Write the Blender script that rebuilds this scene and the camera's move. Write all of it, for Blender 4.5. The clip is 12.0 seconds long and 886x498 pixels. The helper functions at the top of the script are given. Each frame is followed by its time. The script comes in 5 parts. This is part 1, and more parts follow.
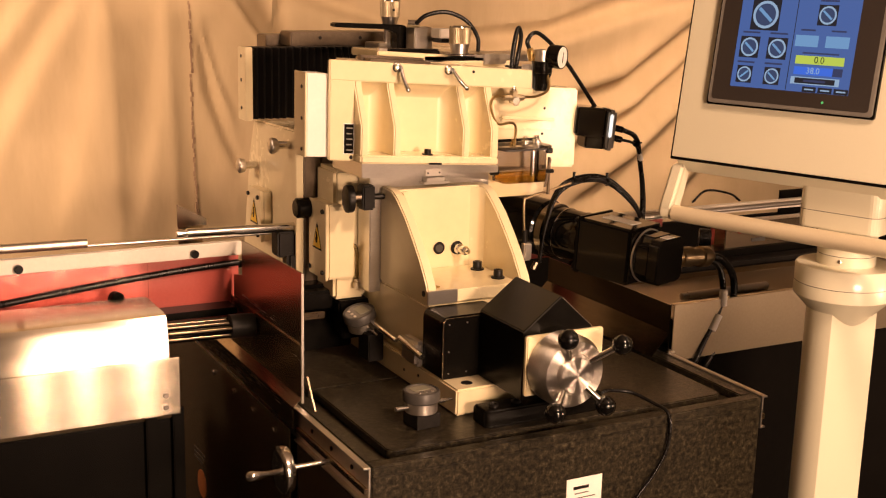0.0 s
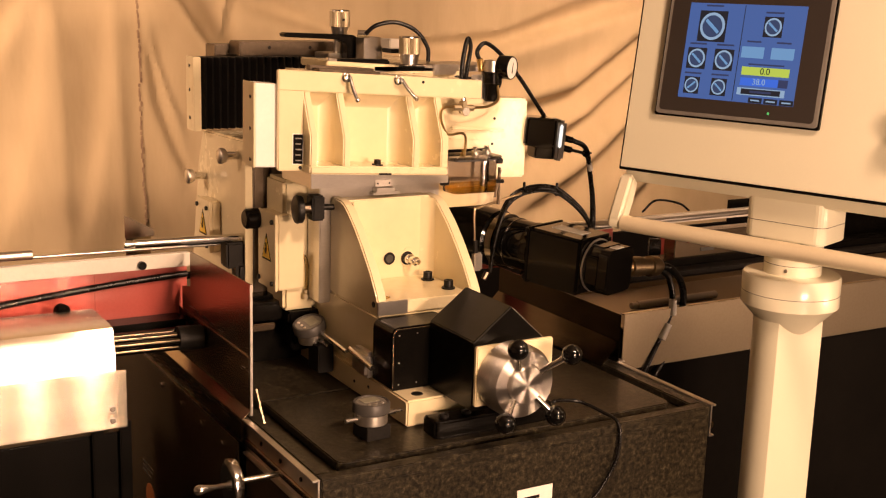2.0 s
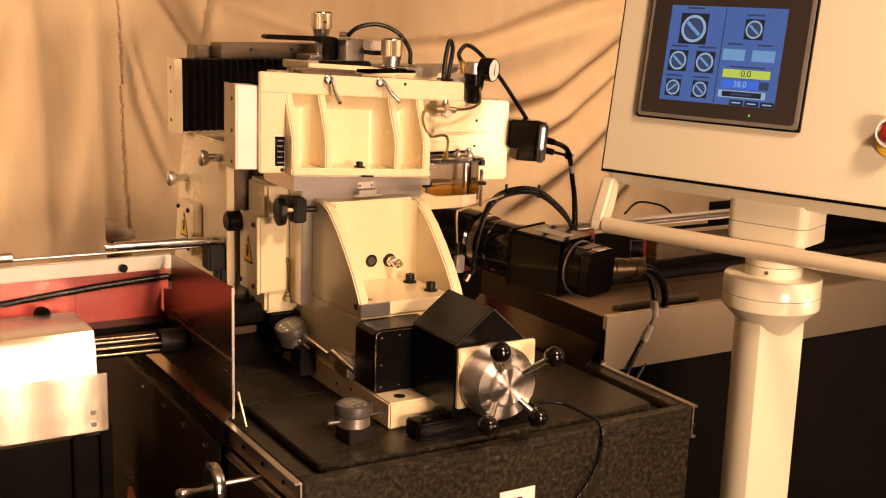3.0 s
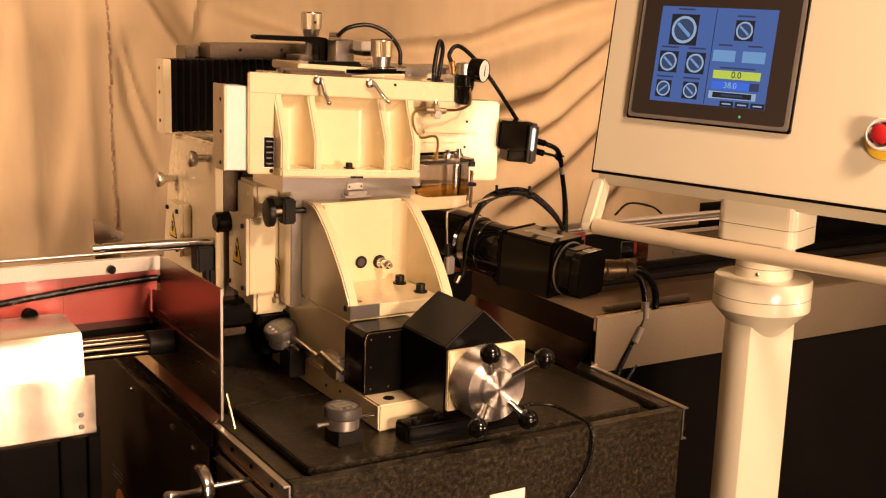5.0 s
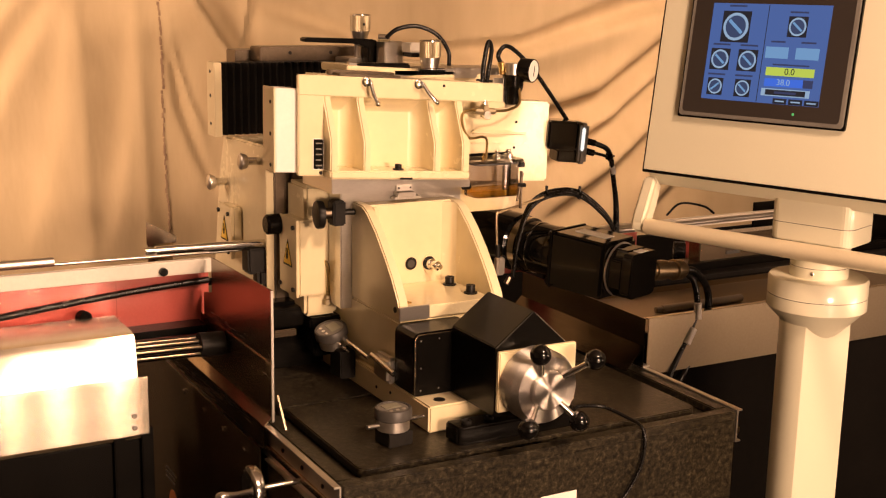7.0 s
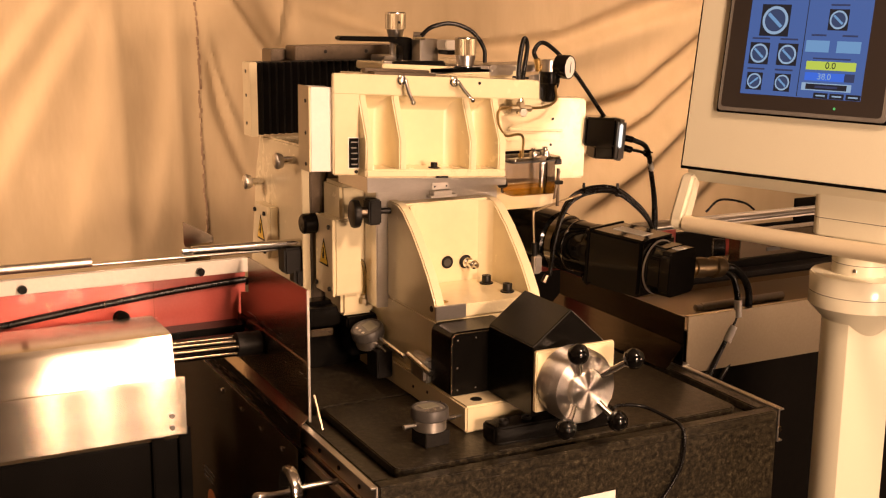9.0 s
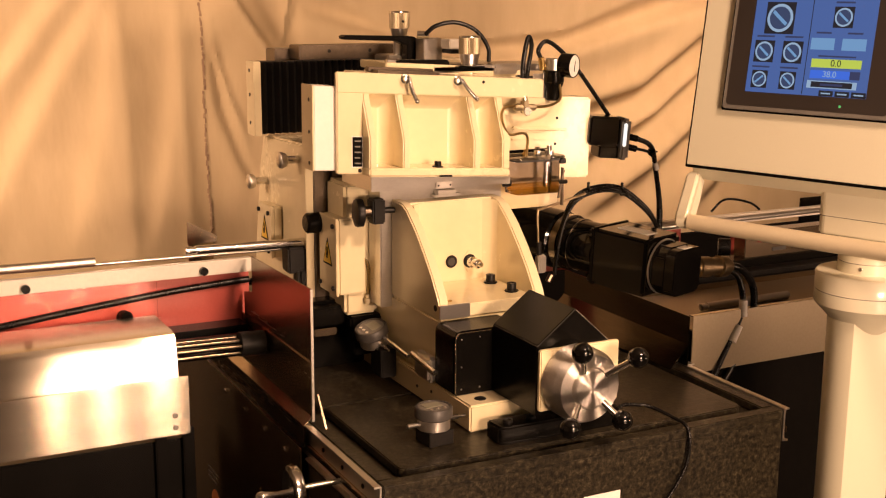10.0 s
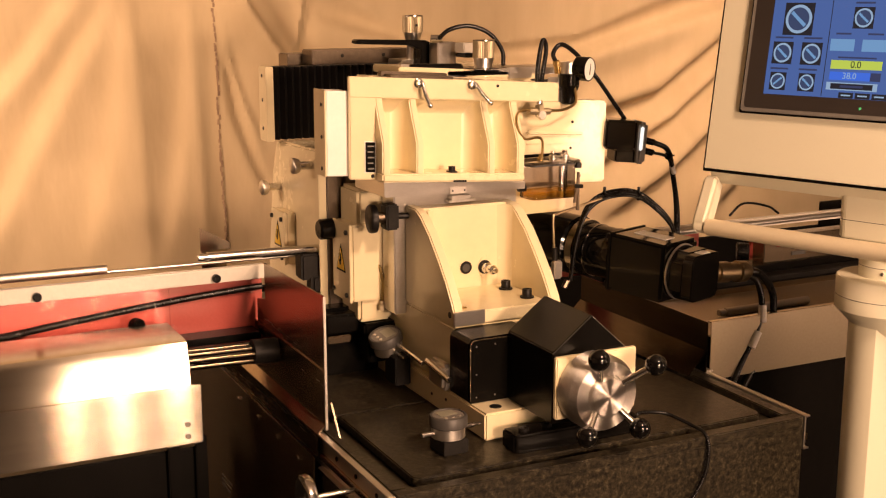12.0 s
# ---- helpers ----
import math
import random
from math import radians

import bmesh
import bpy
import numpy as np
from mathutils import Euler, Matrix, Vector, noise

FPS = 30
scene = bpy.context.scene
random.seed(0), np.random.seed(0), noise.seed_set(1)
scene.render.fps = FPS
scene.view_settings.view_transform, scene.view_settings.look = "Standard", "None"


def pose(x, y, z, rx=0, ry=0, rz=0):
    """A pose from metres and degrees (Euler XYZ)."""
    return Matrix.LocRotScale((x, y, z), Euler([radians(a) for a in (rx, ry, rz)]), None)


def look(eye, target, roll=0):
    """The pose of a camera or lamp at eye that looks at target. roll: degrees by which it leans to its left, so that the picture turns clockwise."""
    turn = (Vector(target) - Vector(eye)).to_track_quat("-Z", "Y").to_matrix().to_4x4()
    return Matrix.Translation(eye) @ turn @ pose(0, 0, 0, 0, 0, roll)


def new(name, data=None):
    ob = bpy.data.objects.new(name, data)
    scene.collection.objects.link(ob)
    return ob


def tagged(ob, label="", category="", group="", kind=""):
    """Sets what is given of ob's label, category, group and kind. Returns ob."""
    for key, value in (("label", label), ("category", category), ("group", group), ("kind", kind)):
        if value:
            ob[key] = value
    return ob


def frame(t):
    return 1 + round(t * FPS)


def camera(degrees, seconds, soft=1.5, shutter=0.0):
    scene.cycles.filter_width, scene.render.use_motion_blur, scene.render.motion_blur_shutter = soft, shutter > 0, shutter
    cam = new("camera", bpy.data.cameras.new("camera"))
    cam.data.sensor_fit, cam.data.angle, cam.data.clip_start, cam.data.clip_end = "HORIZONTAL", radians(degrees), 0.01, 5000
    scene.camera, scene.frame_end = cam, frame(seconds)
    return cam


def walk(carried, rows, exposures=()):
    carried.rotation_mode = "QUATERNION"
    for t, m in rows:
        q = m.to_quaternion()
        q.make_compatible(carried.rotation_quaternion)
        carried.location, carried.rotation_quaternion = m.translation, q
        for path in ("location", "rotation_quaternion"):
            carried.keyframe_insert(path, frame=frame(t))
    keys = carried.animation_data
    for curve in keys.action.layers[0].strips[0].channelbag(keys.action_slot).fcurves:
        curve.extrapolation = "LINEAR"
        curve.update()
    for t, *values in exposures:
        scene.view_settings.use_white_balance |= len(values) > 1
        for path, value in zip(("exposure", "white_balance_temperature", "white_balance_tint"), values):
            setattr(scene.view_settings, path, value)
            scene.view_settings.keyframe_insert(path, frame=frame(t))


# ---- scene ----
cam = camera(40.0, 12.0, soft=1.2)
PATH = [
    (0, (-0.6981, -1.5187, 1.6117), (0.22, 0.201, 1.169), 1.4),
    (0.5, (-0.6953, -1.5185, 1.6124), (0.243, 0.192, 1.174), 1.5),
    (1, (-0.6918, -1.5183, 1.612), (0.262, 0.185, 1.173), 1.6),
    (1.5, (-0.6898, -1.5181, 1.6122), (0.279, 0.177, 1.177), 1.7),
    (2, (-0.6893, -1.5187, 1.6128), (0.296, 0.169, 1.187), 1.7),
    (2.5, (-0.6893, -1.5188, 1.6129), (0.309, 0.16, 1.191), 1.9),
    (3, (-0.6886, -1.5179, 1.6121), (0.322, 0.156, 1.191), 1.8),
    (3.2, (-0.688, -1.5173, 1.6119), (0.326, 0.148, 1.192), 1.8),
    (4.0, (-0.6846, -1.5147, 1.6121), (0.3453, 0.143, 1.1916), 1.8),
    (4.8, (-0.682, -1.513, 1.6124), (0.341, 0.148, 1.193), 1.8),
    (5, (-0.6818, -1.5131, 1.6123), (0.341, 0.155, 1.192), 1.9),
    (5.5, (-0.6818, -1.5142, 1.6116), (0.32, 0.165, 1.192), 1.6),
    (6, (-0.6808, -1.5148, 1.6109), (0.306, 0.172, 1.194), 1.4),
    (6.5, (-0.6783, -1.5122, 1.6095), (0.293, 0.184, 1.195), 1.3),
    (7, (-0.6765, -1.5094, 1.6089), (0.274, 0.202, 1.19), 1.1),
    (7.2, (-0.676, -1.5086, 1.6088), (0.265, 0.203, 1.19), 0.9),
    (8.8, (-0.6671, -1.501, 1.6085), (0.231, 0.233, 1.186), 0.4),
    (9, (-0.6667, -1.5006, 1.608), (0.226, 0.238, 1.185), 0.4),
    (9.5, (-0.6653, -1.4993, 1.6054), (0.221, 0.244, 1.184), 0.4),
    (10, (-0.6621, -1.4974, 1.6015), (0.223, 0.246, 1.182), 0.3),
    (10.5, (-0.6569, -1.4947, 1.6007), (0.224, 0.25, 1.184), 0.1),
    (11, (-0.6514, -1.489, 1.6009), (0.222, 0.261, 1.186), 0.1),
    (11.5, (-0.6479, -1.4822, 1.5995), (0.219, 0.275, 1.188), 0.2),
    (12, (-0.6466, -1.4781, 1.598), (0.215, 0.282, 1.186), -0.1),
]
walk(cam, [(t, look(eye, target, roll)) for t, eye, target, roll in PATH])

# ---- world, light ----
world = bpy.data.worlds.new("world")
scene.world = world
world.use_nodes = True
world.node_tree.nodes["Background"].inputs["Color"].default_value = (1.0, 0.78, 0.55, 1)
world.node_tree.nodes["Background"].inputs["Strength"].default_value = 0.02


def area(name, eye, target, w, h, power, colour):
    d = bpy.data.lights.new(name, "AREA")
    d.shape, d.size, d.size_y, d.energy, d.color = "RECTANGLE", w, h, power, colour
    ob = new(name, d)
    ob.matrix_world = look(eye, target)
    return ob


WARM = (1.0, 0.617, 0.40)
# warm unseen lamps: a twin head at eye height behind the camera, a high one to its right, a low triple head, a low twin
# head far right
for x in (0.14, 0.40):
    area("warm_area_lamp", (x, -2.20, 1.50), (0.25, 0.45, 1.2), 0.20, 0.24, 25, WARM)
area("warm_area_lamp", (0.60, -1.60, 2.80), (0.30, 0.45, 1.1), 0.36, 0.26, 54, WARM)
# the low triple head is added to draw bright streaks on the stainless tray
for x in (0.06, 0.26, 0.50):
    area("warm_area_lamp", (x, -2.6, 0.62), (-0.2, 0.5, 0.9), 0.06, 0.90, 4, WARM)
for x in (2.05, 2.30):
    area("warm_area_lamp", (x, -1.75 + (x - 2.05), 1.05), (0.8, 0.2, 1.2), 0.14, 0.28, 8, WARM)
# two unseen lamps of narrowed spread, added to brighten the backdrop and wash out shadows
area("warm_area_lamp", (-1.25, 0.95, 1.75), (0.15, 1.9, 1.05), 0.60, 0.45, 10.5, WARM).data.spread = radians(95)
area("warm_area_lamp", (1.85, 0.85, 2.15), (1.75, 1.9, 0.95), 0.40, 0.30, 4.8, WARM).data.spread = radians(85)
scene.view_settings.exposure = 0.2

# ---- materials ----


def material(name):
    m = bpy.data.materials.new(name)
    m.use_nodes = True
    return m, m.node_tree, m.node_tree.nodes["Principled BSDF"]


def surface(name, low, high, rough=0.4, metal=0.0, scale=8.0, bump=0.05, fine=180.0, coat=0.0, stretch=(1, 1, 1), spread=0.08, spec=0.5):
    """Two scales of colour and gloss variation and a fine relief."""
    m, t, b = material(name)
    co = t.nodes.new("ShaderNodeTexCoord")
    mp = t.nodes.new("ShaderNodeMapping")
    mp.inputs["Scale"].default_value = stretch
    t.links.new(co.outputs["Object"], mp.inputs["Vector"])
    big = t.nodes.new("ShaderNodeTexNoise")
    big.inputs["Scale"].default_value, big.inputs["Detail"].default_value = scale, 6
    small = t.nodes.new("ShaderNodeTexNoise")
    small.inputs["Scale"].default_value, small.inputs["Detail"].default_value = fine, 3
    for n in (big, small):
        t.links.new(mp.outputs["Vector"], n.inputs["Vector"])
    mix = t.nodes.new("ShaderNodeMath")
    mix.operation = "MULTIPLY_ADD"
    mix.inputs[1].default_value = 0.35
    t.links.new(small.outputs["Fac"], mix.inputs[0])
    half = t.nodes.new("ShaderNodeMath")
    half.operation, half.inputs[1].default_value = "MULTIPLY", 0.65
    t.links.new(big.outputs["Fac"], half.inputs[0])
    t.links.new(half.outputs[0], mix.inputs[2])
    ramp = t.nodes.new("ShaderNodeValToRGB")
    ramp.color_ramp.elements[0].position, ramp.color_ramp.elements[1].position = 0.32, 0.68
    ramp.color_ramp.elements[0].color, ramp.color_ramp.elements[1].color = (*low, 1), (*high, 1)
    t.links.new(mix.outputs[0], ramp.inputs["Fac"])
    t.links.new(ramp.outputs["Color"], b.inputs["Base Color"])
    rr = t.nodes.new("ShaderNodeMapRange")
    rr.inputs["To Min"].default_value, rr.inputs["To Max"].default_value = max(0.02, rough - spread), rough + spread
    t.links.new(mix.outputs[0], rr.inputs["Value"])
    t.links.new(rr.outputs["Result"], b.inputs["Roughness"])
    b.inputs["Metallic"].default_value, b.inputs["Coat Weight"].default_value = metal, coat
    b.inputs["Coat Roughness"].default_value = 0.12
    b.inputs["Specular IOR Level"].default_value = spec
    if bump:
        bn = t.nodes.new("ShaderNodeBump")
        bn.inputs["Strength"].default_value, bn.inputs["Distance"].default_value = bump, 0.002
        t.links.new(small.outputs["Fac"], bn.inputs["Height"])
        t.links.new(bn.outputs["Normal"], b.inputs["Normal"])
    return m



def brushed(m, radial=False):
    """Gloss drawn out across the grain: along x by the map, or round a turned face."""
    t = m.node_tree
    b = t.nodes["Principled BSDF"]
    tan = t.nodes.new("ShaderNodeTangent")
    if radial:
        tan.direction_type, tan.axis = "RADIAL", "Y"
    else:
        t.nodes.remove(tan)
        tan = t.nodes.new("ShaderNodeCombineXYZ")
        tan.inputs["Y"].default_value, tan.inputs["Z"].default_value = 0.25, 0.97
    t.links.new(tan.outputs[0], b.inputs["Tangent"])
    b.inputs["Anisotropic"].default_value, b.inputs["Anisotropic Rotation"].default_value = 1.0, 0.25 if radial else 0.0
    return m


CREAM = surface("cream_enamel", (0.75, 0.655, 0.425), (0.81, 0.715, 0.47), 0.26, scale=5, bump=0.06, fine=60, coat=0.35)
CONSOLE = surface("beige_enamel", (0.65, 0.615, 0.47), (0.69, 0.655, 0.50), 0.40, scale=4, bump=0.02, fine=500, coat=0.6)
CONSOLE.node_tree.nodes["Principled BSDF"].inputs["Coat Roughness"].default_value = 0.04
BARPAINT = surface("champagne_metal_paint", (0.74, 0.64, 0.45), (0.80, 0.70, 0.50), 0.36, 0.35, scale=5, bump=0.02, fine=300)
STEEL = surface("ground_steel", (0.54, 0.51, 0.47), (0.64, 0.61, 0.56), 0.30, 1.0, scale=7, bump=0.02, fine=120, stretch=(1, 1, 3), spread=0.08)
CHROME = surface("chrome", (0.72, 0.70, 0.66), (0.80, 0.78, 0.74), 0.16, 1.0, scale=12, bump=0.0, spread=0.05)
TURNED = surface("turned_steel", (0.60, 0.57, 0.52), (0.74, 0.70, 0.64), 0.34, 1.0, scale=20, bump=0.10, fine=260)
STAINLESS = surface("brushed_stainless", (0.66, 0.59, 0.48), (0.76, 0.69, 0.57), 0.16, 1.0, scale=6, bump=0.004, fine=140, stretch=(0.04, 1, 14), spread=0.04)
SHEET = surface("dull_stainless_sheet", (0.28, 0.22, 0.155), (0.37, 0.30, 0.21), 0.26, 1.0, scale=5, bump=0.012, fine=90, stretch=(1, 0.3, 6), spread=0.06)
PANEL = surface("brown_coated_panel", (0.105, 0.078, 0.047), (0.15, 0.115, 0.072), 0.24, 0.5, scale=4, bump=0.05, fine=120)
ALU = surface("anodised_aluminium", (0.60, 0.57, 0.52), (0.70, 0.66, 0.60), 0.38, 1.0, scale=10, bump=0.05, fine=200)
BRASSY = surface("nickelled_brass", (0.46, 0.39, 0.26), (0.56, 0.48, 0.33), 0.50, 1.0, scale=20, bump=0.1, fine=400)
CHANNEL = surface("satin_stainless_channel", (0.36, 0.295, 0.205), (0.44, 0.365, 0.26), 0.36, 0.85, scale=4, bump=0.0, spread=0.06)
# polished stainless whose dark reflections are put into a near-black base colour
GUARD = surface("stainless_dark_reflection", (0.08, 0.064, 0.045), (0.13, 0.107, 0.078), 0.17, 1.0, scale=7, bump=0.01, fine=90, stretch=(1, 0.3, 3), spread=0.07)
DARKSTEEL = surface("browned_steel", (0.10, 0.08, 0.06), (0.17, 0.135, 0.10), 0.36, 1.0, scale=9, bump=0.05, fine=120)
BRONZE = surface("dull_bronze", (0.26, 0.20, 0.12), (0.40, 0.31, 0.19), 0.35, 1.0, scale=20, bump=0.1, fine=300)
BRASS = surface("brass", (0.60, 0.42, 0.16), (0.74, 0.54, 0.22), 0.25, 1.0, scale=20, bump=0.0)
COPPER = surface("oxidised_copper", (0.56, 0.40, 0.17), (0.68, 0.50, 0.23), 0.35, 1.0, scale=20, bump=0.0)
BLACK = surface("black_enamel", (0.0025, 0.0022, 0.0018), (0.0050, 0.0044, 0.0036), 0.25, scale=10, bump=0.03, fine=300, spec=0.15)
GLOSS = surface("black_bakelite", (0.0018, 0.0016, 0.0014), (0.0032, 0.0028, 0.0024), 0.10, scale=10, bump=0.0, spread=0.03, spec=0.5)
OXIDE = surface("blackened_steel", (0.008, 0.0075, 0.007), (0.020, 0.018, 0.016), 0.42, 0.3, scale=16, bump=0.12, fine=200, spec=0.25)
RUBBER = surface("black_rubber", (0.0035, 0.0032, 0.003), (0.006, 0.0055, 0.005), 0.28, scale=30, bump=0.05, spec=0.25)
LEATHER = surface("bellows_cloth", (0.0035, 0.003, 0.003), (0.007, 0.006, 0.0055), 0.60, scale=30, bump=0.2, fine=300, spec=0.25)
GREYPL = surface("dark_grey_plastic", (0.040, 0.037, 0.034), (0.058, 0.054, 0.049), 0.45, scale=20, bump=0.05)
BEZEL = surface("brown_grey_bezel", (0.026, 0.021, 0.019), (0.034, 0.028, 0.025), 0.38, scale=6, bump=0.04, fine=400)
RED = surface("red_plate", (0.40, 0.070, 0.055), (0.48, 0.095, 0.075), 0.30, scale=4, bump=0.02, coat=0.3)
WHITE = surface("white_label", (0.76, 0.74, 0.70), (0.82, 0.80, 0.76), 0.45, scale=20, bump=0.0)
IVORY = surface("white_rail", (0.70, 0.66, 0.58), (0.80, 0.76, 0.68), 0.30, scale=6, bump=0.05, coat=0.2)
YELLOW = surface("yellow_sticker", (0.80, 0.52, 0.03), (0.86, 0.58, 0.05), 0.4, scale=20, bump=0.0)
ESTOP = surface("red_button", (0.35, 0.012, 0.015), (0.45, 0.02, 0.02), 0.25, scale=20, bump=0.0)
FLOOR = surface("dark_floor", (0.020, 0.017, 0.014), (0.035, 0.030, 0.025), 0.6, scale=3, bump=0.1, fine=60, spec=0.2)
DARKWALL = surface("studio_wall", (0.30, 0.26, 0.21), (0.36, 0.31, 0.26), 0.8, scale=2, bump=0.05)
SKIRT = surface("black_drape", (0.004, 0.0035, 0.003), (0.007, 0.006, 0.005), 0.9, scale=6, bump=0.2, fine=80, spec=0.05)
CLOTH = surface("beige_muslin", (0.48, 0.372, 0.225), (0.58, 0.457, 0.285), 0.85, scale=3.5, bump=0.9, fine=14, spec=0.15, stretch=(1, 1, 0.35))
for node in CLOTH.node_tree.nodes:
    if node.type == "BUMP":
        node.inputs["Distance"].default_value = 0.0045
STITCH = surface("brown_stitching", (0.22, 0.14, 0.09), (0.42, 0.30, 0.19), 0.9, scale=40, bump=0.3)

brushed(STAINLESS)
brushed(TURNED, True)


def granite_material(name, lift, rough):
    m, t, b = material(name)
    co = t.nodes.new("ShaderNodeTexCoord")
    vo = t.nodes.new("ShaderNodeTexVoronoi")
    vo.inputs["Scale"].default_value = 230
    no = t.nodes.new("ShaderNodeTexNoise")
    no.inputs["Scale"].default_value, no.inputs["Detail"].default_value, no.inputs["Roughness"].default_value = 115, 8, 0.78
    bg = t.nodes.new("ShaderNodeTexNoise")
    bg.inputs["Scale"].default_value = 6
    for n in (vo, no, bg):
        t.links.new(co.outputs["Object"], n.inputs["Vector"])
    add = t.nodes.new("ShaderNodeMath")
    add.operation, add.inputs[1].default_value = "MULTIPLY_ADD", 0.10
    t.links.new(bg.outputs["Fac"], add.inputs[0])
    t.links.new(no.outputs["Fac"], add.inputs[2])
    ra = t.nodes.new("ShaderNodeValToRGB")
    e = ra.color_ramp.elements
    e[0].position, e[0].color = 0.47, (0.008 * lift, 0.0066 * lift, 0.0045 * lift, 1)
    e[1].position, e[1].color = 0.78, (0.13 * lift, 0.112 * lift, 0.072 * lift, 1)
    mid = e.new(0.60)
    mid.color = (0.034 * lift, 0.028 * lift, 0.017 * lift, 1)
    t.links.new(add.outputs[0], ra.inputs["Fac"])
    t.links.new(ra.outputs["Color"], b.inputs["Base Color"])
    b.inputs["Roughness"].default_value = rough
    b.inputs["Specular IOR Level"].default_value = 0.28
    bn = t.nodes.new("ShaderNodeBump")
    bn.inputs["Strength"].default_value, bn.inputs["Distance"].default_value = 0.25, 0.002
    t.links.new(no.outputs["Fac"], bn.inputs["Height"])
    t.links.new(bn.outputs["Normal"], b.inputs["Normal"])
    return m


GRANITE = granite_material("black_granite", 0.90, 0.34)


def clear(name, colour, rough=0.03, ior=1.45):
    m, t, b = material(name)
    b.inputs["Base Color"].default_value = (*colour, 1)
    b.inputs["Roughness"].default_value, b.inputs["IOR"].default_value = rough, ior
    b.inputs["Transmission Weight"].default_value = 1.0
    return m


def film_clear(name, colour, gloss):
    """A thin see-through wall: tinted light passes straight, with a little mirror gloss."""
    m = bpy.data.materials.new(name)
    m.use_nodes = True
    t = m.node_tree
    t.nodes.remove(t.nodes["Principled BSDF"])
    see = t.nodes.new("ShaderNodeBsdfTransparent")
    see.inputs["Color"].default_value = (*colour, 1)
    shine = t.nodes.new("ShaderNodeBsdfGlossy")
    shine.inputs["Roughness"].default_value = 0.04
    fres = t.nodes.new("ShaderNodeFresnel")
    fres.inputs["IOR"].default_value = gloss
    mix = t.nodes.new("ShaderNodeMixShader")
    t.links.new(fres.outputs[0], mix.inputs[0])
    t.links.new(see.outputs[0], mix.inputs[1])
    t.links.new(shine.outputs[0], mix.inputs[2])
    t.links.new(mix.outputs[0], t.nodes["Material Output"].inputs["Surface"])
    return m


JAR = film_clear("smoky_plastic", (0.86, 0.84, 0.86), 1.5)
OIL = film_clear("amber_oil", (0.96, 0.80, 0.38), 1.2)
PANE = clear("clear_acrylic", (0.97, 0.97, 0.97), 0.02, 1.15)
TUBING = film_clear("clear_tubing", (0.93, 0.88, 0.74), 1.45)


def glow(name, colour, strength):
    m, t, b = material(name)
    b.inputs["Base Color"].default_value = (0.01, 0.01, 0.012, 1)
    b.inputs["Roughness"].default_value = 0.5
    b.inputs["Specular IOR Level"].default_value = 0.1
    b.inputs["Emission Color"].default_value = (*colour, 1)
    b.inputs["Emission Strength"].default_value = strength
    return m


DISPLAY = surface("indicator_display", (0.20, 0.20, 0.15), (0.26, 0.25, 0.19), 0.3, scale=20, bump=0.0)
MIDGREY = surface("mid_grey_plastic", (0.13, 0.12, 0.11), (0.18, 0.17, 0.15), 0.45, scale=20, bump=0.05)
LCD = glow("lcd_blue", (0.050, 0.100, 0.285), 1.0)
LCD_PALE = glow("lcd_pale_blue", (0.13, 0.26, 0.46), 1.0)
LCD_YELLOW = glow("lcd_yellow", (0.42, 0.50, 0.07), 1.0)
LCD_BLUE = glow("lcd_bright_blue", (0.035, 0.12, 0.58), 1.0)
LCD_WHITE = glow("lcd_white", (0.24, 0.34, 0.48), 1.0)
LCD_GREY = glow("lcd_grey", (0.025, 0.035, 0.09), 1.0)
LCD_DARK = glow("lcd_dark", (0.008, 0.010, 0.016), 1.0)
LCD_KNOB = glow("lcd_knob", (0.028, 0.046, 0.105), 1.0)
# emission stands in for light mirrored by the sensor's bright strip
STRIP = glow("white_glint", (1.0, 0.93, 0.85), 1.0)
LED = glow("green_led", (0.10, 0.45, 0.12), 1.0)

# ---- building blocks ----
ORIGIN = {}


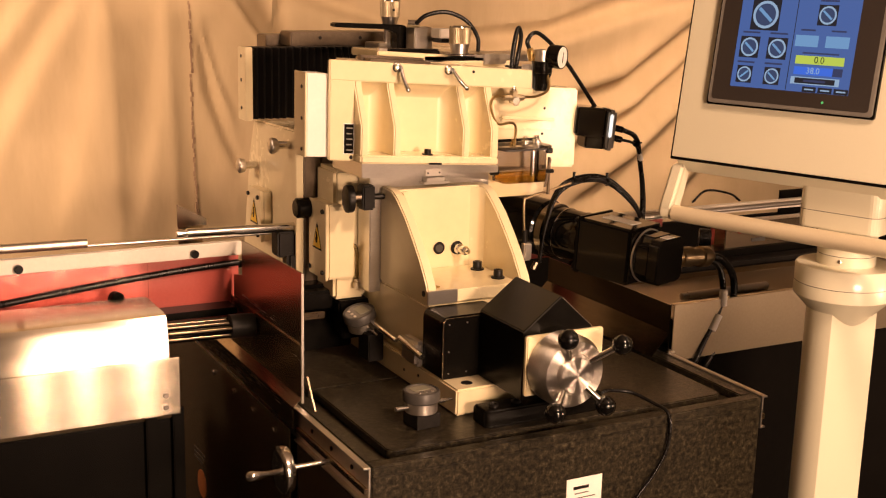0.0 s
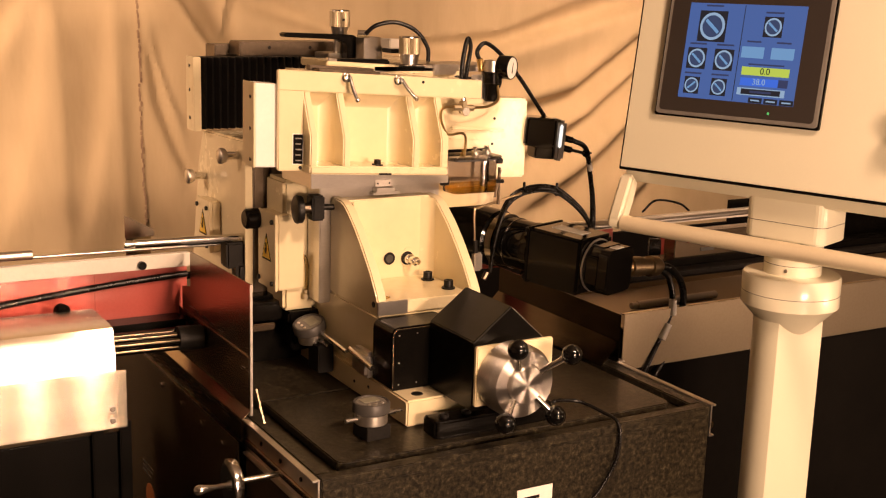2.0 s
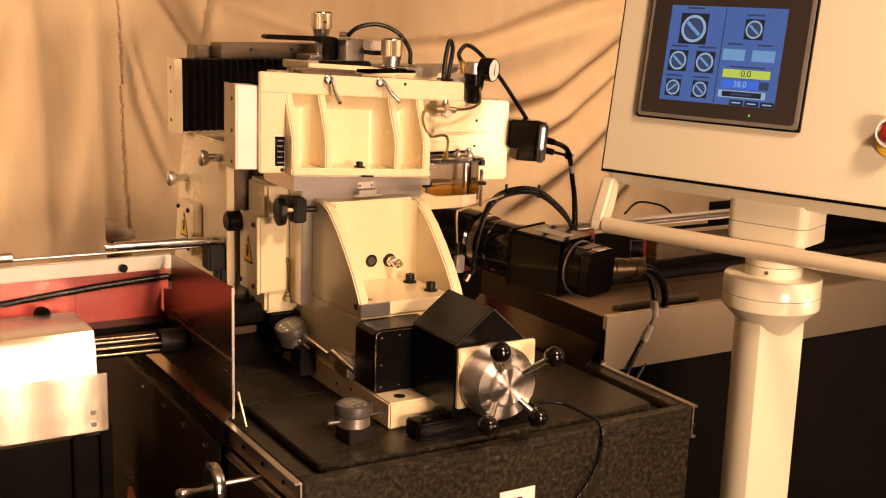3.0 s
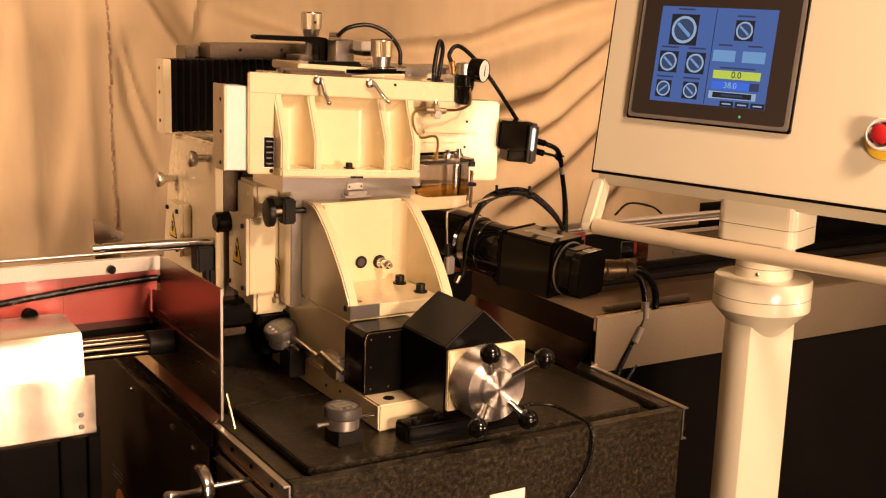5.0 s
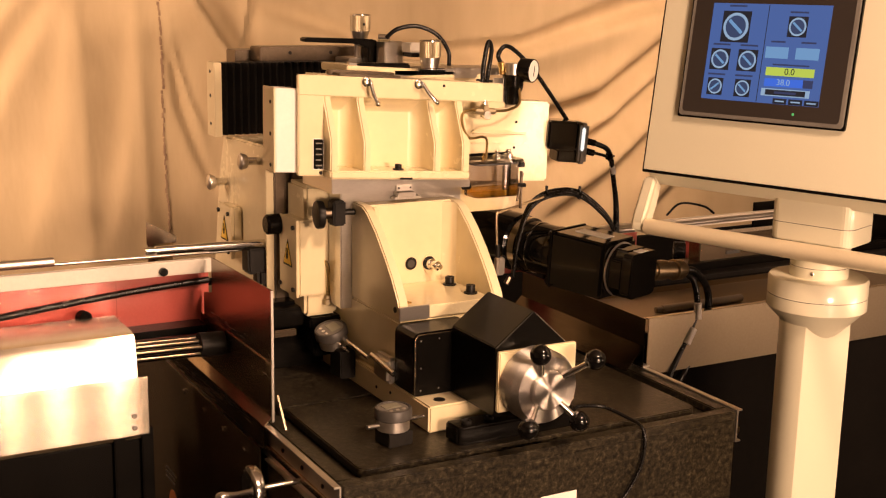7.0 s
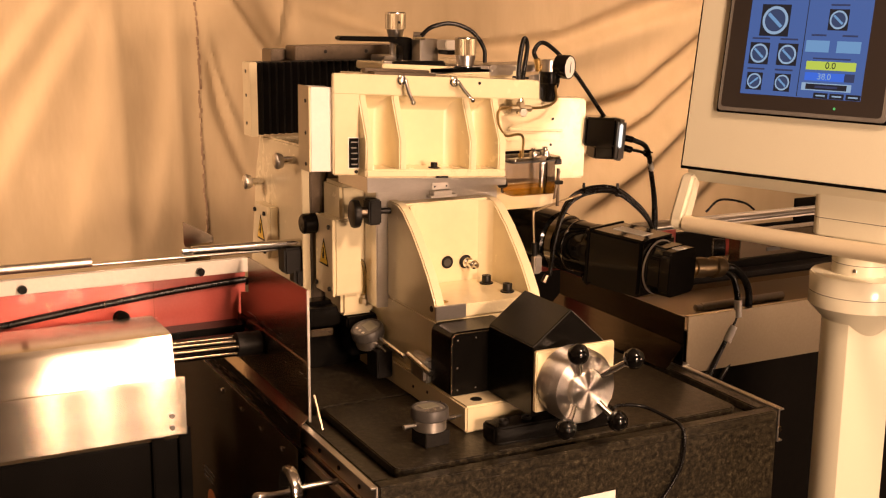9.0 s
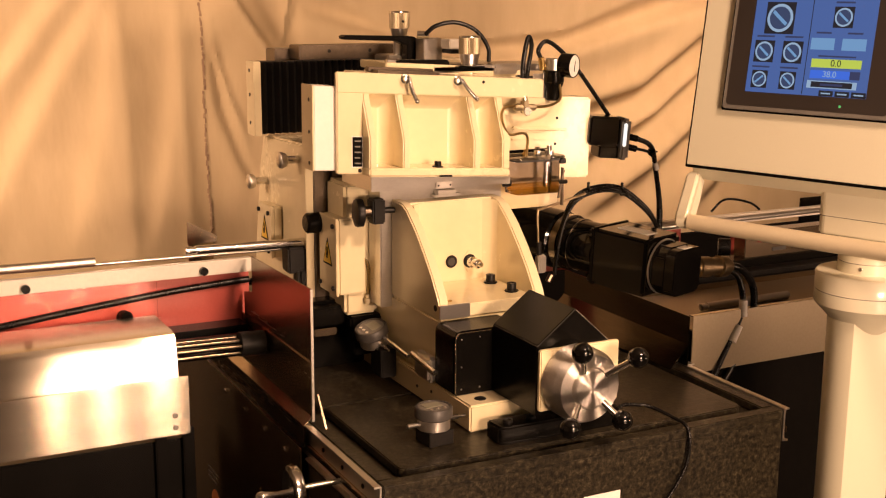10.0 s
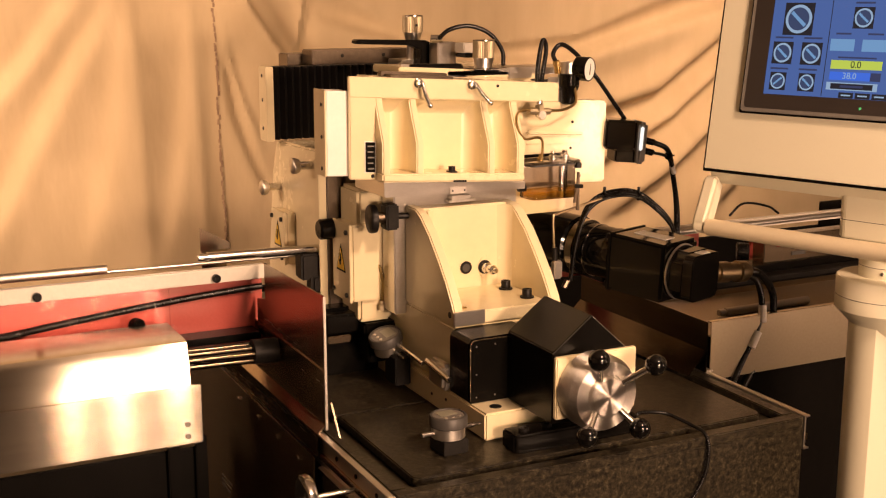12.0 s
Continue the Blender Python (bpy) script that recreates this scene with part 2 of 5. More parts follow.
class Shape:
    """Gathers solids into one mesh."""

    def __init__(self):
        self.bm = bmesh.new()

    def _bevel(self, verts, bev, seg=2):
        if bev > 0:
            edges = list({e for v in verts for e in v.link_edges})
            bmesh.ops.bevel(self.bm, geom=edges, offset=bev, segments=seg, affect="EDGES", clamp_overlap=True)

    def box(self, x0, x1, y0, y1, z0, z1, bev=0.0015, seg=2):
        m = Matrix.LocRotScale(((x0 + x1) / 2, (y0 + y1) / 2, (z0 + z1) / 2), None, (abs(x1 - x0), abs(y1 - y0), abs(z1 - z0)))
        v = bmesh.ops.create_cube(self.bm, size=1, matrix=m)["verts"]
        self._bevel(v, bev, seg)
        return self

    def block(self, m, sx, sy, sz, bev=0.0015):
        v = bmesh.ops.create_cube(self.bm, size=1, matrix=m @ Matrix.Diagonal((sx, sy, sz, 1)))["verts"]
        self._bevel(v, bev)
        return self

    def prism(self, poly, axis, a, b, bev=0.0015, seg=2):
        """A polygon in the two other axes, drawn from a to b along axis."""
        def place(p, w):
            return {"x": (w, p[0], p[1]), "y": (p[0], w, p[1]), "z": (p[0], p[1], w)}[axis]
        lo = [self.bm.verts.new(place(p, a)) for p in poly]
        hi = [self.bm.verts.new(place(p, b)) for p in poly]
        n = len(poly)
        fs = [self.bm.faces.new(lo), self.bm.faces.new(hi[::-1])]
        fs += [self.bm.faces.new((lo[i], hi[i], hi[(i + 1) % n], lo[(i + 1) % n])) for i in range(n)]
        bmesh.ops.recalc_face_normals(self.bm, faces=fs)
        self._bevel(lo + hi, bev, seg)
        return self

    def lathe(self, a, d, profile, n=24):
        """Rings of (height, radius) about the axis from a along d."""
        a, d = Vector(a), Vector(d).normalized()
        q = d.to_track_quat("Z", "Y")
        rings = []
        for h, r in profile:
            rings.append([self.bm.verts.new(a + q @ Vector((r * math.cos(6.283185 * k / n), r * math.sin(6.283185 * k / n), h))) for k in range(n)])
        fs = []
        for lo, hi in zip(rings, rings[1:]):
            fs += [self.bm.faces.new((lo[k], lo[(k + 1) % n], hi[(k + 1) % n], hi[k])) for k in range(n)]
        fs += [self.bm.faces.new(rings[0][::-1]), self.bm.faces.new(rings[-1])]
        bmesh.ops.recalc_face_normals(self.bm, faces=fs)
        return self

    def tub(self, outer, inner, z0, z1, floor):
        """An open vessel: outer and inner outlines of equal count, a floor of that thickness."""
        rings = [[self.bm.verts.new((*p, z)) for p in line] for line, z in ((outer, z0), (outer, z1), (inner, z1), (inner, z0 + floor))]
        n = len(outer)
        fs = []
        for lo, hi in zip(rings, rings[1:]):
            fs += [self.bm.faces.new((lo[k], lo[(k + 1) % n], hi[(k + 1) % n], hi[k])) for k in range(n)]
        fs += [self.bm.faces.new(rings[0][::-1]), self.bm.faces.new(rings[-1])]
        bmesh.ops.recalc_face_normals(self.bm, faces=fs)
        return self

    def cyl(self, a, b, r, n=20, bev=0.0008):
        a, b = Vector(a), Vector(b)
        h = (b - a).length
        e = min(bev, r * 0.4, h * 0.3)
        return self.lathe(a, b - a, [(0, r - e), (e, r), (h - e, r), (h, r - e)], n)

    def ball(self, c, r, n=20):
        bmesh.ops.create_uvsphere(self.bm, u_segments=n, v_segments=n // 2 + 2, radius=r, matrix=Matrix.Translation(c))
        return self

    def tube(self, pts, r, n=10, steps=6):
        """A round cable through the points."""
        p = [Vector(q) for q in pts]
        p = [2 * p[0] - p[1]] + p + [2 * p[-1] - p[-2]]
        line = []
        for i in range(1, len(p) - 2):
            for k in range(steps):
                t = k / steps
                line.append(0.5 * (2 * p[i] + (p[i + 1] - p[i - 1]) * t + (2 * p[i - 1] - 5 * p[i] + 4 * p[i + 1] - p[i + 2]) * t * t
                                   + (3 * p[i] - p[i - 1] - 3 * p[i + 1] + p[i + 2]) * t ** 3))
        line.append(p[-2])
        rings, up = [], None
        for i, c in enumerate(line):
            d = (line[min(i + 1, len(line) - 1)] - line[max(i - 1, 0)]).normalized()
            up = d.orthogonal().normalized() if up is None else (up - d * up.dot(d)).normalized()
            side = d.cross(up)
            rings.append([self.bm.verts.new(c + r * (math.cos(6.283185 * k / n) * up + math.sin(6.283185 * k / n) * side)) for k in range(n)])
        fs = []
        for lo, hi in zip(rings, rings[1:]):
            fs += [self.bm.faces.new((lo[k], lo[(k + 1) % n], hi[(k + 1) % n], hi[k])) for k in range(n)]
        fs += [self.bm.faces.new(rings[0][::-1]), self.bm.faces.new(rings[-1])]
        bmesh.ops.recalc_face_normals(self.bm, faces=fs)
        return self

    def sheet(self, pts, t, axis, a, b):
        """A bent sheet: an open line of points in the two other axes, t thick, from a to b along axis."""
        p = [Vector((*q, 0)) for q in pts]
        nrm = []
        for i in range(len(p)):
            d = (p[min(i + 1, len(p) - 1)] - p[max(i - 1, 0)]).normalized()
            nrm.append(Vector((-d.y, d.x, 0)))
        poly = [(q.x, q.y) for q in p] + [((q + t * k).x, (q + t * k).y) for q, k in reversed(list(zip(p, nrm)))]
        return self.prism(poly, axis, a, b, 0)


def solid(name, shape, mat, parent=None, shift=(0, 0, 0)):
    me = bpy.data.meshes.new(name)
    bm = shape.bm
    if any(shift):
        bmesh.ops.translate(bm, verts=bm.verts, vec=[-s for s in shift])
    bm.to_mesh(me)
    bm.free()
    for p in me.polygons:
        p.use_smooth = True
    me.set_sharp_from_angle(angle=radians(40))
    if mat is STAINLESS:
        grain = me.uv_layers.new(name="grain")
        for loop in me.loops:
            v = me.vertices[loop.vertex_index].co
            grain.data[loop.index].uv = (v.x, v.y + v.z)
    me.materials.append(mat)
    ob = new(name, me)
    if parent:
        ob.parent = parent
    return ob


def thing(name, base, label, category, group="", rot=(0, 0, 0)):
    """An empty at the base of a thing; its parts are drawn in world places, before any turn of it."""
    ob = new(name)
    ob.empty_display_size = 0.02
    ob.location = base
    ob.rotation_euler = [radians(a) for a in rot]
    ORIGIN[ob.name] = base
    return tagged(ob, label, category, group)


def part(name, shape, mat, parent, label=""):
    root = parent
    while root.parent:
        root = root.parent
    ob = solid(name, shape, mat, parent, ORIGIN.get(root.name, (0, 0, 0)))
    return tagged(ob, label)


def setting(name, shape, mat, label):
    return tagged(solid(name, shape, mat), label, kind="structure")


def lone(name, shape, mat, base, label, category, group=""):
    """A thing of one mesh."""
    ob = solid(name, shape, mat, None, base)
    ob.location = base
    ORIGIN[ob.name] = base
    return tagged(ob, label, category, group)


S = Shape

# ---- the room ----
setting("floor", S().box(-6, 8, -6, 6, -0.05, 0.0, 0), FLOOR, "dark matt studio floor")
setting("wall_south", S().box(-3.3, 4.9, -4.3, -4.2, 0, 3.0, 0), DARKWALL, "plain beige studio wall")
setting("wall_west", S().box(-3.3, -3.2, -4.2, 3.0, 0, 3.0, 0), DARKWALL, "plain beige studio wall")
setting("wall_east", S().box(4.8, 4.9, -4.2, 3.0, 0, 3.0, 0), DARKWALL, "plain beige studio wall")
setting("wall_north", S().box(-3.3, 4.9, 3.0, 3.1, 0, 3.0, 0), DARKWALL, "plain beige studio wall")
setting("ceiling", S().box(-3.3, 4.9, -4.3, 3.1, 3.0, 3.1, 0), DARKWALL, "plain beige studio ceiling")


# folds of the cloth: line in x and z, width, depth, asymmetry
FOLDS = [
    ([(-0.40, 0.85), (-0.23, 1.17), (-0.13, 1.35), (0.02, 1.60)], 0.045, 0.030),
    ([(-0.35, 1.28), (-0.21, 1.43), (-0.05, 1.65)], 0.040, 0.030),
    ([(-0.10, 0.85), (0.0, 1.21), (0.04, 1.60)], 0.055, 0.018),
    ([(0.12, 0.85), (0.19, 1.21), (0.225, 1.60)], 0.045, 0.016),
    ([(0.297, 1.470), (0.331, 1.266), (0.385, 1.120), (0.441, 1.010)], 0.024, 0.024),
    ([(0.321, 1.470), (0.373, 1.297), (0.435, 1.150)], 0.016, 0.012),
    ([(0.349, 1.655), (0.387, 1.564), (0.450, 1.471), (0.524, 1.375), (0.626, 1.242)], 0.036, 0.085),
    ([(0.570, 1.630), (0.547, 1.535), (0.524, 1.407)], 0.016, 0.022),
    ([(0.52, 1.55), (0.83, 1.465), (1.14, 1.385), (1.46, 1.40), (2.10, 1.58), (2.5, 1.75)], 0.050, 0.070),
    ([(2.30, 1.64), (2.10, 1.49), (1.80, 1.27), (1.36, 1.15), (1.0, 1.10)], 0.045, 0.075),
    ([(2.40, 1.55), (2.10, 1.367), (1.86, 1.175), (1.60, 1.04), (1.2, 0.95)], 0.040, 0.070),
    ([(2.40, 1.42), (2.09, 1.188), (1.87, 1.0), (1.60, 0.83)], 0.050, 0.085),
    ([(2.60, 1.35), (2.25, 1.05), (2.05, 0.85)], 0.050, 0.06),
]


# long ridges of the cloth: line in x and z from the top down, width before and past it, height
RIDGES = [
    ([(0.349, 1.655), (0.387, 1.564), (0.450, 1.471), (0.524, 1.375), (0.626, 1.242), (0.74, 1.05)], 0.085, 0.150, 0.060),
    ([(0.215, 1.70), (0.222, 1.40), (0.238, 1.10), (0.25, 0.80)], 0.090, 0.045, 0.016),
    ([(0.045, 1.70), (0.070, 1.30), (0.085, 0.80)], 0.080, 0.060, 0.014),
    ([(0.27, 1.70), (0.33, 1.40), (0.42, 1.12), (0.52, 0.85)], 0.040, 0.050, 0.014),
    ([(0.60, 1.62), (0.85, 1.50), (1.15, 1.44), (1.5, 1.47), (2.0, 1.66)], 0.060, 0.100, 0.040),
]


def drape(px, pz):
    """How far the cloth stands out from its hanging plane at points in x and z."""
    px, pz = np.asarray(px, float), np.asarray(pz, float)
    d = 0.02 * np.sin(3.1 * px + 0.8 * pz)
    d += [0.014 * noise.noise((a * 2.2, b * 1.1, 3.0)) + 0.0040 * noise.noise((a * 7 + b * 2.5, b * 3.0, 7.0)) + 0.0022 * noise.noise((a * 19 + b * 9, b * 11, 1.0)) for a, b in zip(px, pz)]
    for line, before, past, depth in [(f[0], f[1], 0, f[2]) for f in FOLDS] + RIDGES:
        best, side, far = np.full(px.shape, 9.0), np.zeros(px.shape), np.zeros(px.shape)
        for i, ((ax, az), (bx, bz)) in enumerate(zip(line, line[1:])):
            dx, dz = bx - ax, bz - az
            k = np.clip(((px - ax) * dx + (pz - az) * dz) / (dx * dx + dz * dz), 0, 1)
            ex, ez = px - ax - k * dx, pz - az - k * dz
            r = np.hypot(ex, ez)
            near = r < best
            best = np.where(near, r, best)
            side = np.where(near, np.where(ex * dz - ez * dx > 0, r, -r), side)
            far = np.where(near, (i + k) / (len(line) - 1), far)
        if past:
            u = np.where(side > 0, side / before, -side / past)
            d += depth * np.exp(-1.1 * u)
        else:
            u = side / before
            d += depth * 0.62 * np.sign(u) * (1 - np.exp(-2.6 * np.abs(u))) * np.exp(-0.35 * u * u) * np.minimum(1, 6 * np.minimum(far, 1 - far))
    return d


def curtain():
    s = S()
    nx, nz = 520, 230
    gx, gz = np.meshgrid(np.linspace(-1.6, 4.2, nx + 1), np.linspace(0.0, 2.6, nz + 1))
    gx, gz = gx.ravel(), gz.ravel()
    verts = [s.bm.verts.new((a, 1.90 - d, b)) for a, b, d in zip(gx, gz, drape(gx, gz))]
    for j in range(nz):
        for i in range(nx):
            k = j * (nx + 1) + i
            s.bm.faces.new((verts[k], verts[k + 1], verts[k + nx + 2], verts[k + nx + 1]))
    return s


setting("backdrop", curtain(), CLOTH, "draped beige muslin studio backdrop with folds")
seam = S()
rng = random.Random(4)
for k in range(60):
    z = 0.86 + 0.0135 * k
    x = 0.302 - 0.030 * (z - 0.9) + rng.uniform(-0.003, 0.003)
    y = 1.90 - float(drape([x], [z])[0])
    seam.box(x - 0.001 - rng.uniform(0, 0.003), x + 0.002 + rng.uniform(0, 0.002), y - 0.0035, y + 0.001, z, z + rng.uniform(0.010, 0.019), 0.0008)
setting("trim", seam, STITCH, "brown frayed stitching down a cloth seam")
setting("backdrop_skirt", S().box(-1.6, 4.2, 1.70, 1.72, 0.0, 0.80, 0), SKIRT, "black drape along the backdrop's foot")

# ---- granite base and stand ----
stand = thing("machine_stand", (0.38, 0.6, 0), "dark sheet-metal machine stand under the granite base", "machine stand")
part("frame", S().box(0.02, 0.74, 0.03, 1.22, 0.0, 0.449, 0.004), OXIDE, stand)
side = part("side_panel", S().box(-0.016, -0.0135, 0.290, 1.20, 0.03, 0.860, 0.0006), PANEL, stand, "brown coated side panel")
part("side_panel", S().box(-0.003, -0.0005, 0.02, 0.288, 0.46, 0.8405, 0.0006), PANEL, stand, "brown coated side panel")
part("front_panel", S().box(0.02, 0.74, 0.020, 0.028, 0.0, 0.447, 0.002), OXIDE, stand)
for y in (0.36, 0.47, 0.58, 0.70):
    part("screw", S().cyl((-0.0158, y, 0.835), (-0.020, y, 0.835), 0.005, 10), CHROME, side)

logo = part("sticker", S().cyl((-0.0160, 0.800, 0.560), (-0.0170, 0.800, 0.560), 0.030, 28, 0.0002), surface("orange_sticker", (0.30, 0.10, 0.03), (0.36, 0.13, 0.04), 0.5, scale=20, bump=0.0), side, "round orange maker's sticker")
for k in range(3):
    part("mark", S().box(-0.0168, -0.0160, 0.790 - 0.006 * k, 0.850, 0.605 + 0.010 * k, 0.608 + 0.010 * k, 0), GREYPL, side)

base = thing("granite_base", (0.38, 0.6, 0.45), "speckled black granite machine base with a drain groove round its top", "machine base")
part("body", S().box(0.004, 0.752, 0.0, 1.25, 0.45, 0.884, 0.002), GRANITE, base)
part("rim", S().box(0.004, 0.752, 0.0, 0.024, 0.884, 0.900, 0.002), GRANITE, base)
part("rim", S().box(0.004, 0.030, 0.0242, 1.25, 0.884, 0.900, 0.002), GRANITE, base)
part("rim", S().box(0.726, 0.752, 0.0242, 1.25, 0.884, 0.900, 0.002), GRANITE, base)


def rounded(x0, x1, y0, y1, r, corners):
    """A rectangle whose named corners (0: x0y0, 1: x1y0, 2: x1y1, 3: x0y1) are rounded."""
    pts = []
    for c, (x, y, a) in enumerate(((x0, y0, 180), (x1, y0, 270), (x1, y1, 0), (x0, y1, 90))):
        if c not in corners:
            pts.append((x, y))
            continue
        cx, cy = x + (r if x == x0 else -r), y + (r if y == y0 else -r)
        pts += [(cx + r * math.cos(radians(a + 15 * k)), cy + r * math.sin(radians(a + 15 * k))) for k in range(7)]
    return pts


part("plateau", S().prism(rounded(0.053, 0.703, 0.045, 0.352, 0.018, (0, 1)), "z", 0.8842, 0.900, 0.002), GRANITE, base)
part("plateau", S().box(0.046, 0.703, 0.356, 1.25, 0.8842, 0.9005, 0.002), GRANITE, base)
plate = part("label_plate", S().box(0.349, 0.418, -0.0015, 0.0, 0.770, 0.818, 0.0003), WHITE, base, "white maker's label")
part("logo", S().box(0.362, 0.392, -0.0022, -0.0015, 0.799, 0.804, 0), OXIDE, plate)
part("text_bar", S().box(0.365, 0.392, -0.0022, -0.0015, 0.791, 0.7925, 0), GREYPL, plate)
part("text_bar", S().box(0.362, 0.405, -0.0022, -0.0015, 0.783, 0.7845, 0), GREYPL, plate)

for sx, name in ((0.0, "left"), (0.756, "right")):
    s = -1 if sx == 0 else 1
    strip = thing("edge_strip", (sx, 0.3, 0.85), "aluminium channel strip along the granite's top edge", "edge strip", "edge strips")
    part("web", S().box(sx - 0.0015, sx + 0.0015, 0.0, 1.2, 0.842, 0.901, 0.0005), ALU, strip)
    part("flange", S().box(min(sx, sx + s * 0.010), max(sx, sx + s * 0.010), 0.0, 0.285, 0.8985, 0.9015, 0.0005), ALU, strip)
    part("flange", S().box(min(sx, sx + s * 0.010), max(sx, sx + s * 0.010), 0.0, 0.285, 0.842, 0.845, 0.0005), ALU, strip)
    part("inner_rail", S().box(min(sx + s * 0.0015, sx + s * 0.008), max(sx + s * 0.0015, sx + s * 0.008), 0.001, 0.285, 0.858, 0.868, 0.001), SHEET, strip)
    for y in (0.06, 0.14, 0.22):
        part("screw", S().cyl((sx + s * 0.0015, y, 0.880), (sx + s * 0.004, y, 0.880), 0.004, 10), OXIDE, strip)

# guards at both sides
guard = thing("splash_guard", (0.006, 0.45, 0.90), "bent dull stainless splash guard standing on the granite's edge", "splash guard")
part("upper_sheet", S().prism([(0.285, 1.000), (0.285, 1.128), (0.592, 1.121), (0.592, 1.055), (0.640, 1.045), (0.640, 1.000)], "x", 0.0065, 0.0085, 0), SHEET, guard)
part("lower_sheet", S().prism([(0.287, 0.912), (0.287, 1.003), (0.665, 1.003), (0.665, 0.912)], "x", 0.0040, 0.0062, 0), SHEET, guard)
part("foot", S().sheet([(0.005, 0.914), (-0.010, 0.900), (-0.012, 0.862)], 0.002, "y", 0.286, 1.1), SHEET, guard)
part("brace", S().prism([(0.2865, 0.950), (0.2865, 0.942), (0.255, 0.9015), (0.250, 0.9015)], "x", 0.014, 0.017, 0), SHEET, guard)
part("front_edge", S().box(0.0042, 0.0085, 0.2835, 0.2855, 0.905, 1.128, 0.0005), ALU, guard, "bright cut edge")

trough = thing("splash_guard", (0.75, 0.45, 0.90), "low dull stainless guard with a sloping flap beside the motor", "splash guard")
# wall and flap take the dark metal for the black motor mirrored in them
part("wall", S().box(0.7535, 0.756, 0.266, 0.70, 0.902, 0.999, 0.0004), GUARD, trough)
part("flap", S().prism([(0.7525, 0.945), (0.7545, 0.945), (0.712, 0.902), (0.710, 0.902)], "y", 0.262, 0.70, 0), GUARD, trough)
part("foot", S().box(0.756, 0.772, 0.266, 0.70, 0.9015, 0.904, 0.0004), ALU, trough)

# hand wheel at the stand's side
wheel = thing("hand_wheel", (0.0, 0.133, 0.862), "small chromed hand wheel with a turned handle on the stand", "hand wheel")
part("shaft", S().cyl((-0.004, 0.133, 0.862), (-0.085, 0.133, 0.862), 0.0045), CHROME, wheel)
part("rim", S().lathe((-0.085, 0.133, 0.862), (1, 0, 0), [(-0.010, 0.010), (-0.009, 0.024), (-0.009, 0.031), (-0.005, 0.037), (0.002, 0.038), (0.008, 0.035), (0.009, 0.028), (0.006, 0.014), (0.014, 0.009)], 32), CHROME, wheel)
grip = part("handle", S().lathe((-0.092, 0.150, 0.852), (-1, 0, 0), [(0, 0.004), (0.014, 0.004), (0.024, 0.006), (0.036, 0.0085), (0.043, 0.0075), (0.047, 0.003)], 20), CHROME, wheel)

# ---- loading side: tray cabinet, rail and rods ----
tray = thing("loading_tray", (-0.55, 0.47, 0), "brushed stainless loading tray on a black cabinet", "loading tray")
part("cabinet", S().box(-1.3, -0.150, 0.462, 0.78, 0.0, 0.845, 0.003), BLACK, tray, "black cabinet")
for x in (-0.158, -0.205):
    part("post", S().box(x - 0.010, x + 0.010, 0.450, 0.4615, 0.0, 0.868, 0.002), BLACK, tray)
part("hood", S().sheet([(0.452, 0.955), (0.461, 1.018), (0.468, 1.028), (0.480, 1.030), (0.600, 1.028)], 0.002, "x", -1.3, -0.172), STAINLESS, tray)
lip = part("front_apron", S().box(-1.3, -0.156, 0.446, 0.4495, 0.858, 0.959, 0.0008), STAINLESS, tray)
part("end_plate", S().prism([(0.4502, 0.955), (0.461, 1.016), (0.480, 1.027), (0.600, 1.025), (0.600, 0.860), (0.4502, 0.860)], "x", -0.176, -0.173, 0), STAINLESS, tray)
for z in (0.893, 0.872):
    part("screw", S().cyl((-0.181, 0.446, z), (-0.181, 0.4425, z), 0.0045, 12), STEEL, lip)

rail = thing("work_rail", (-0.4, 0.63, 0.9), "white slotted work rail with a clear cover over a red plate", "work rail")
bar = part("rail_bar", S().box(-1.3, 0.018, 0.622, 0.640, 1.086, 1.112, 0.002), IVORY, rail, "white rail bar")
for x in (-0.385, -0.075):
    part("screw", S().cyl((x, 0.622, 1.096), (x, 0.612, 1.096), 0.0075, 16), BLACK, bar)
part("back_plate", S().box(-1.3, 0.020, 0.652, 0.658, 0.930, 1.10, 0.001), RED, rail, "red back plate")
part("cover", S().box(-1.3, -0.16, 0.6235, 0.6265, 0.985, 1.086, 0.0005), PANE, rail, "clear acrylic cover").visible_shadow = False
part("lower_bar", S().box(-1.3, 0.0, 0.600, 0.650, 0.978, 0.992, 0.002), BLACK, rail)
part("clip", S().prism([(-0.40, 0.995), (-0.18, 0.995), (-0.15, 1.012), (-0.40, 1.015)], "y", 0.640, 0.648, 0), RED, rail)
part("knob", S().lathe((-0.228, 0.618, 1.030), (0.3, -1, 0), [(0, 0.004), (0.006, 0.005), (0.008, 0.013), (0.022, 0.013), (0.025, 0.010)]), BLACK, rail)
lone("power_cable", S().tube([(-0.6, 0.646, 1.008), (-0.418, 0.646, 1.028), (-0.274, 0.646, 1.044), (-0.12, 0.646, 1.058), (0.018, 0.646, 1.066)], 0.0062), RUBBER, (-0.3, 0.646, 1.0), "black cable in front of the red plate", "cable")

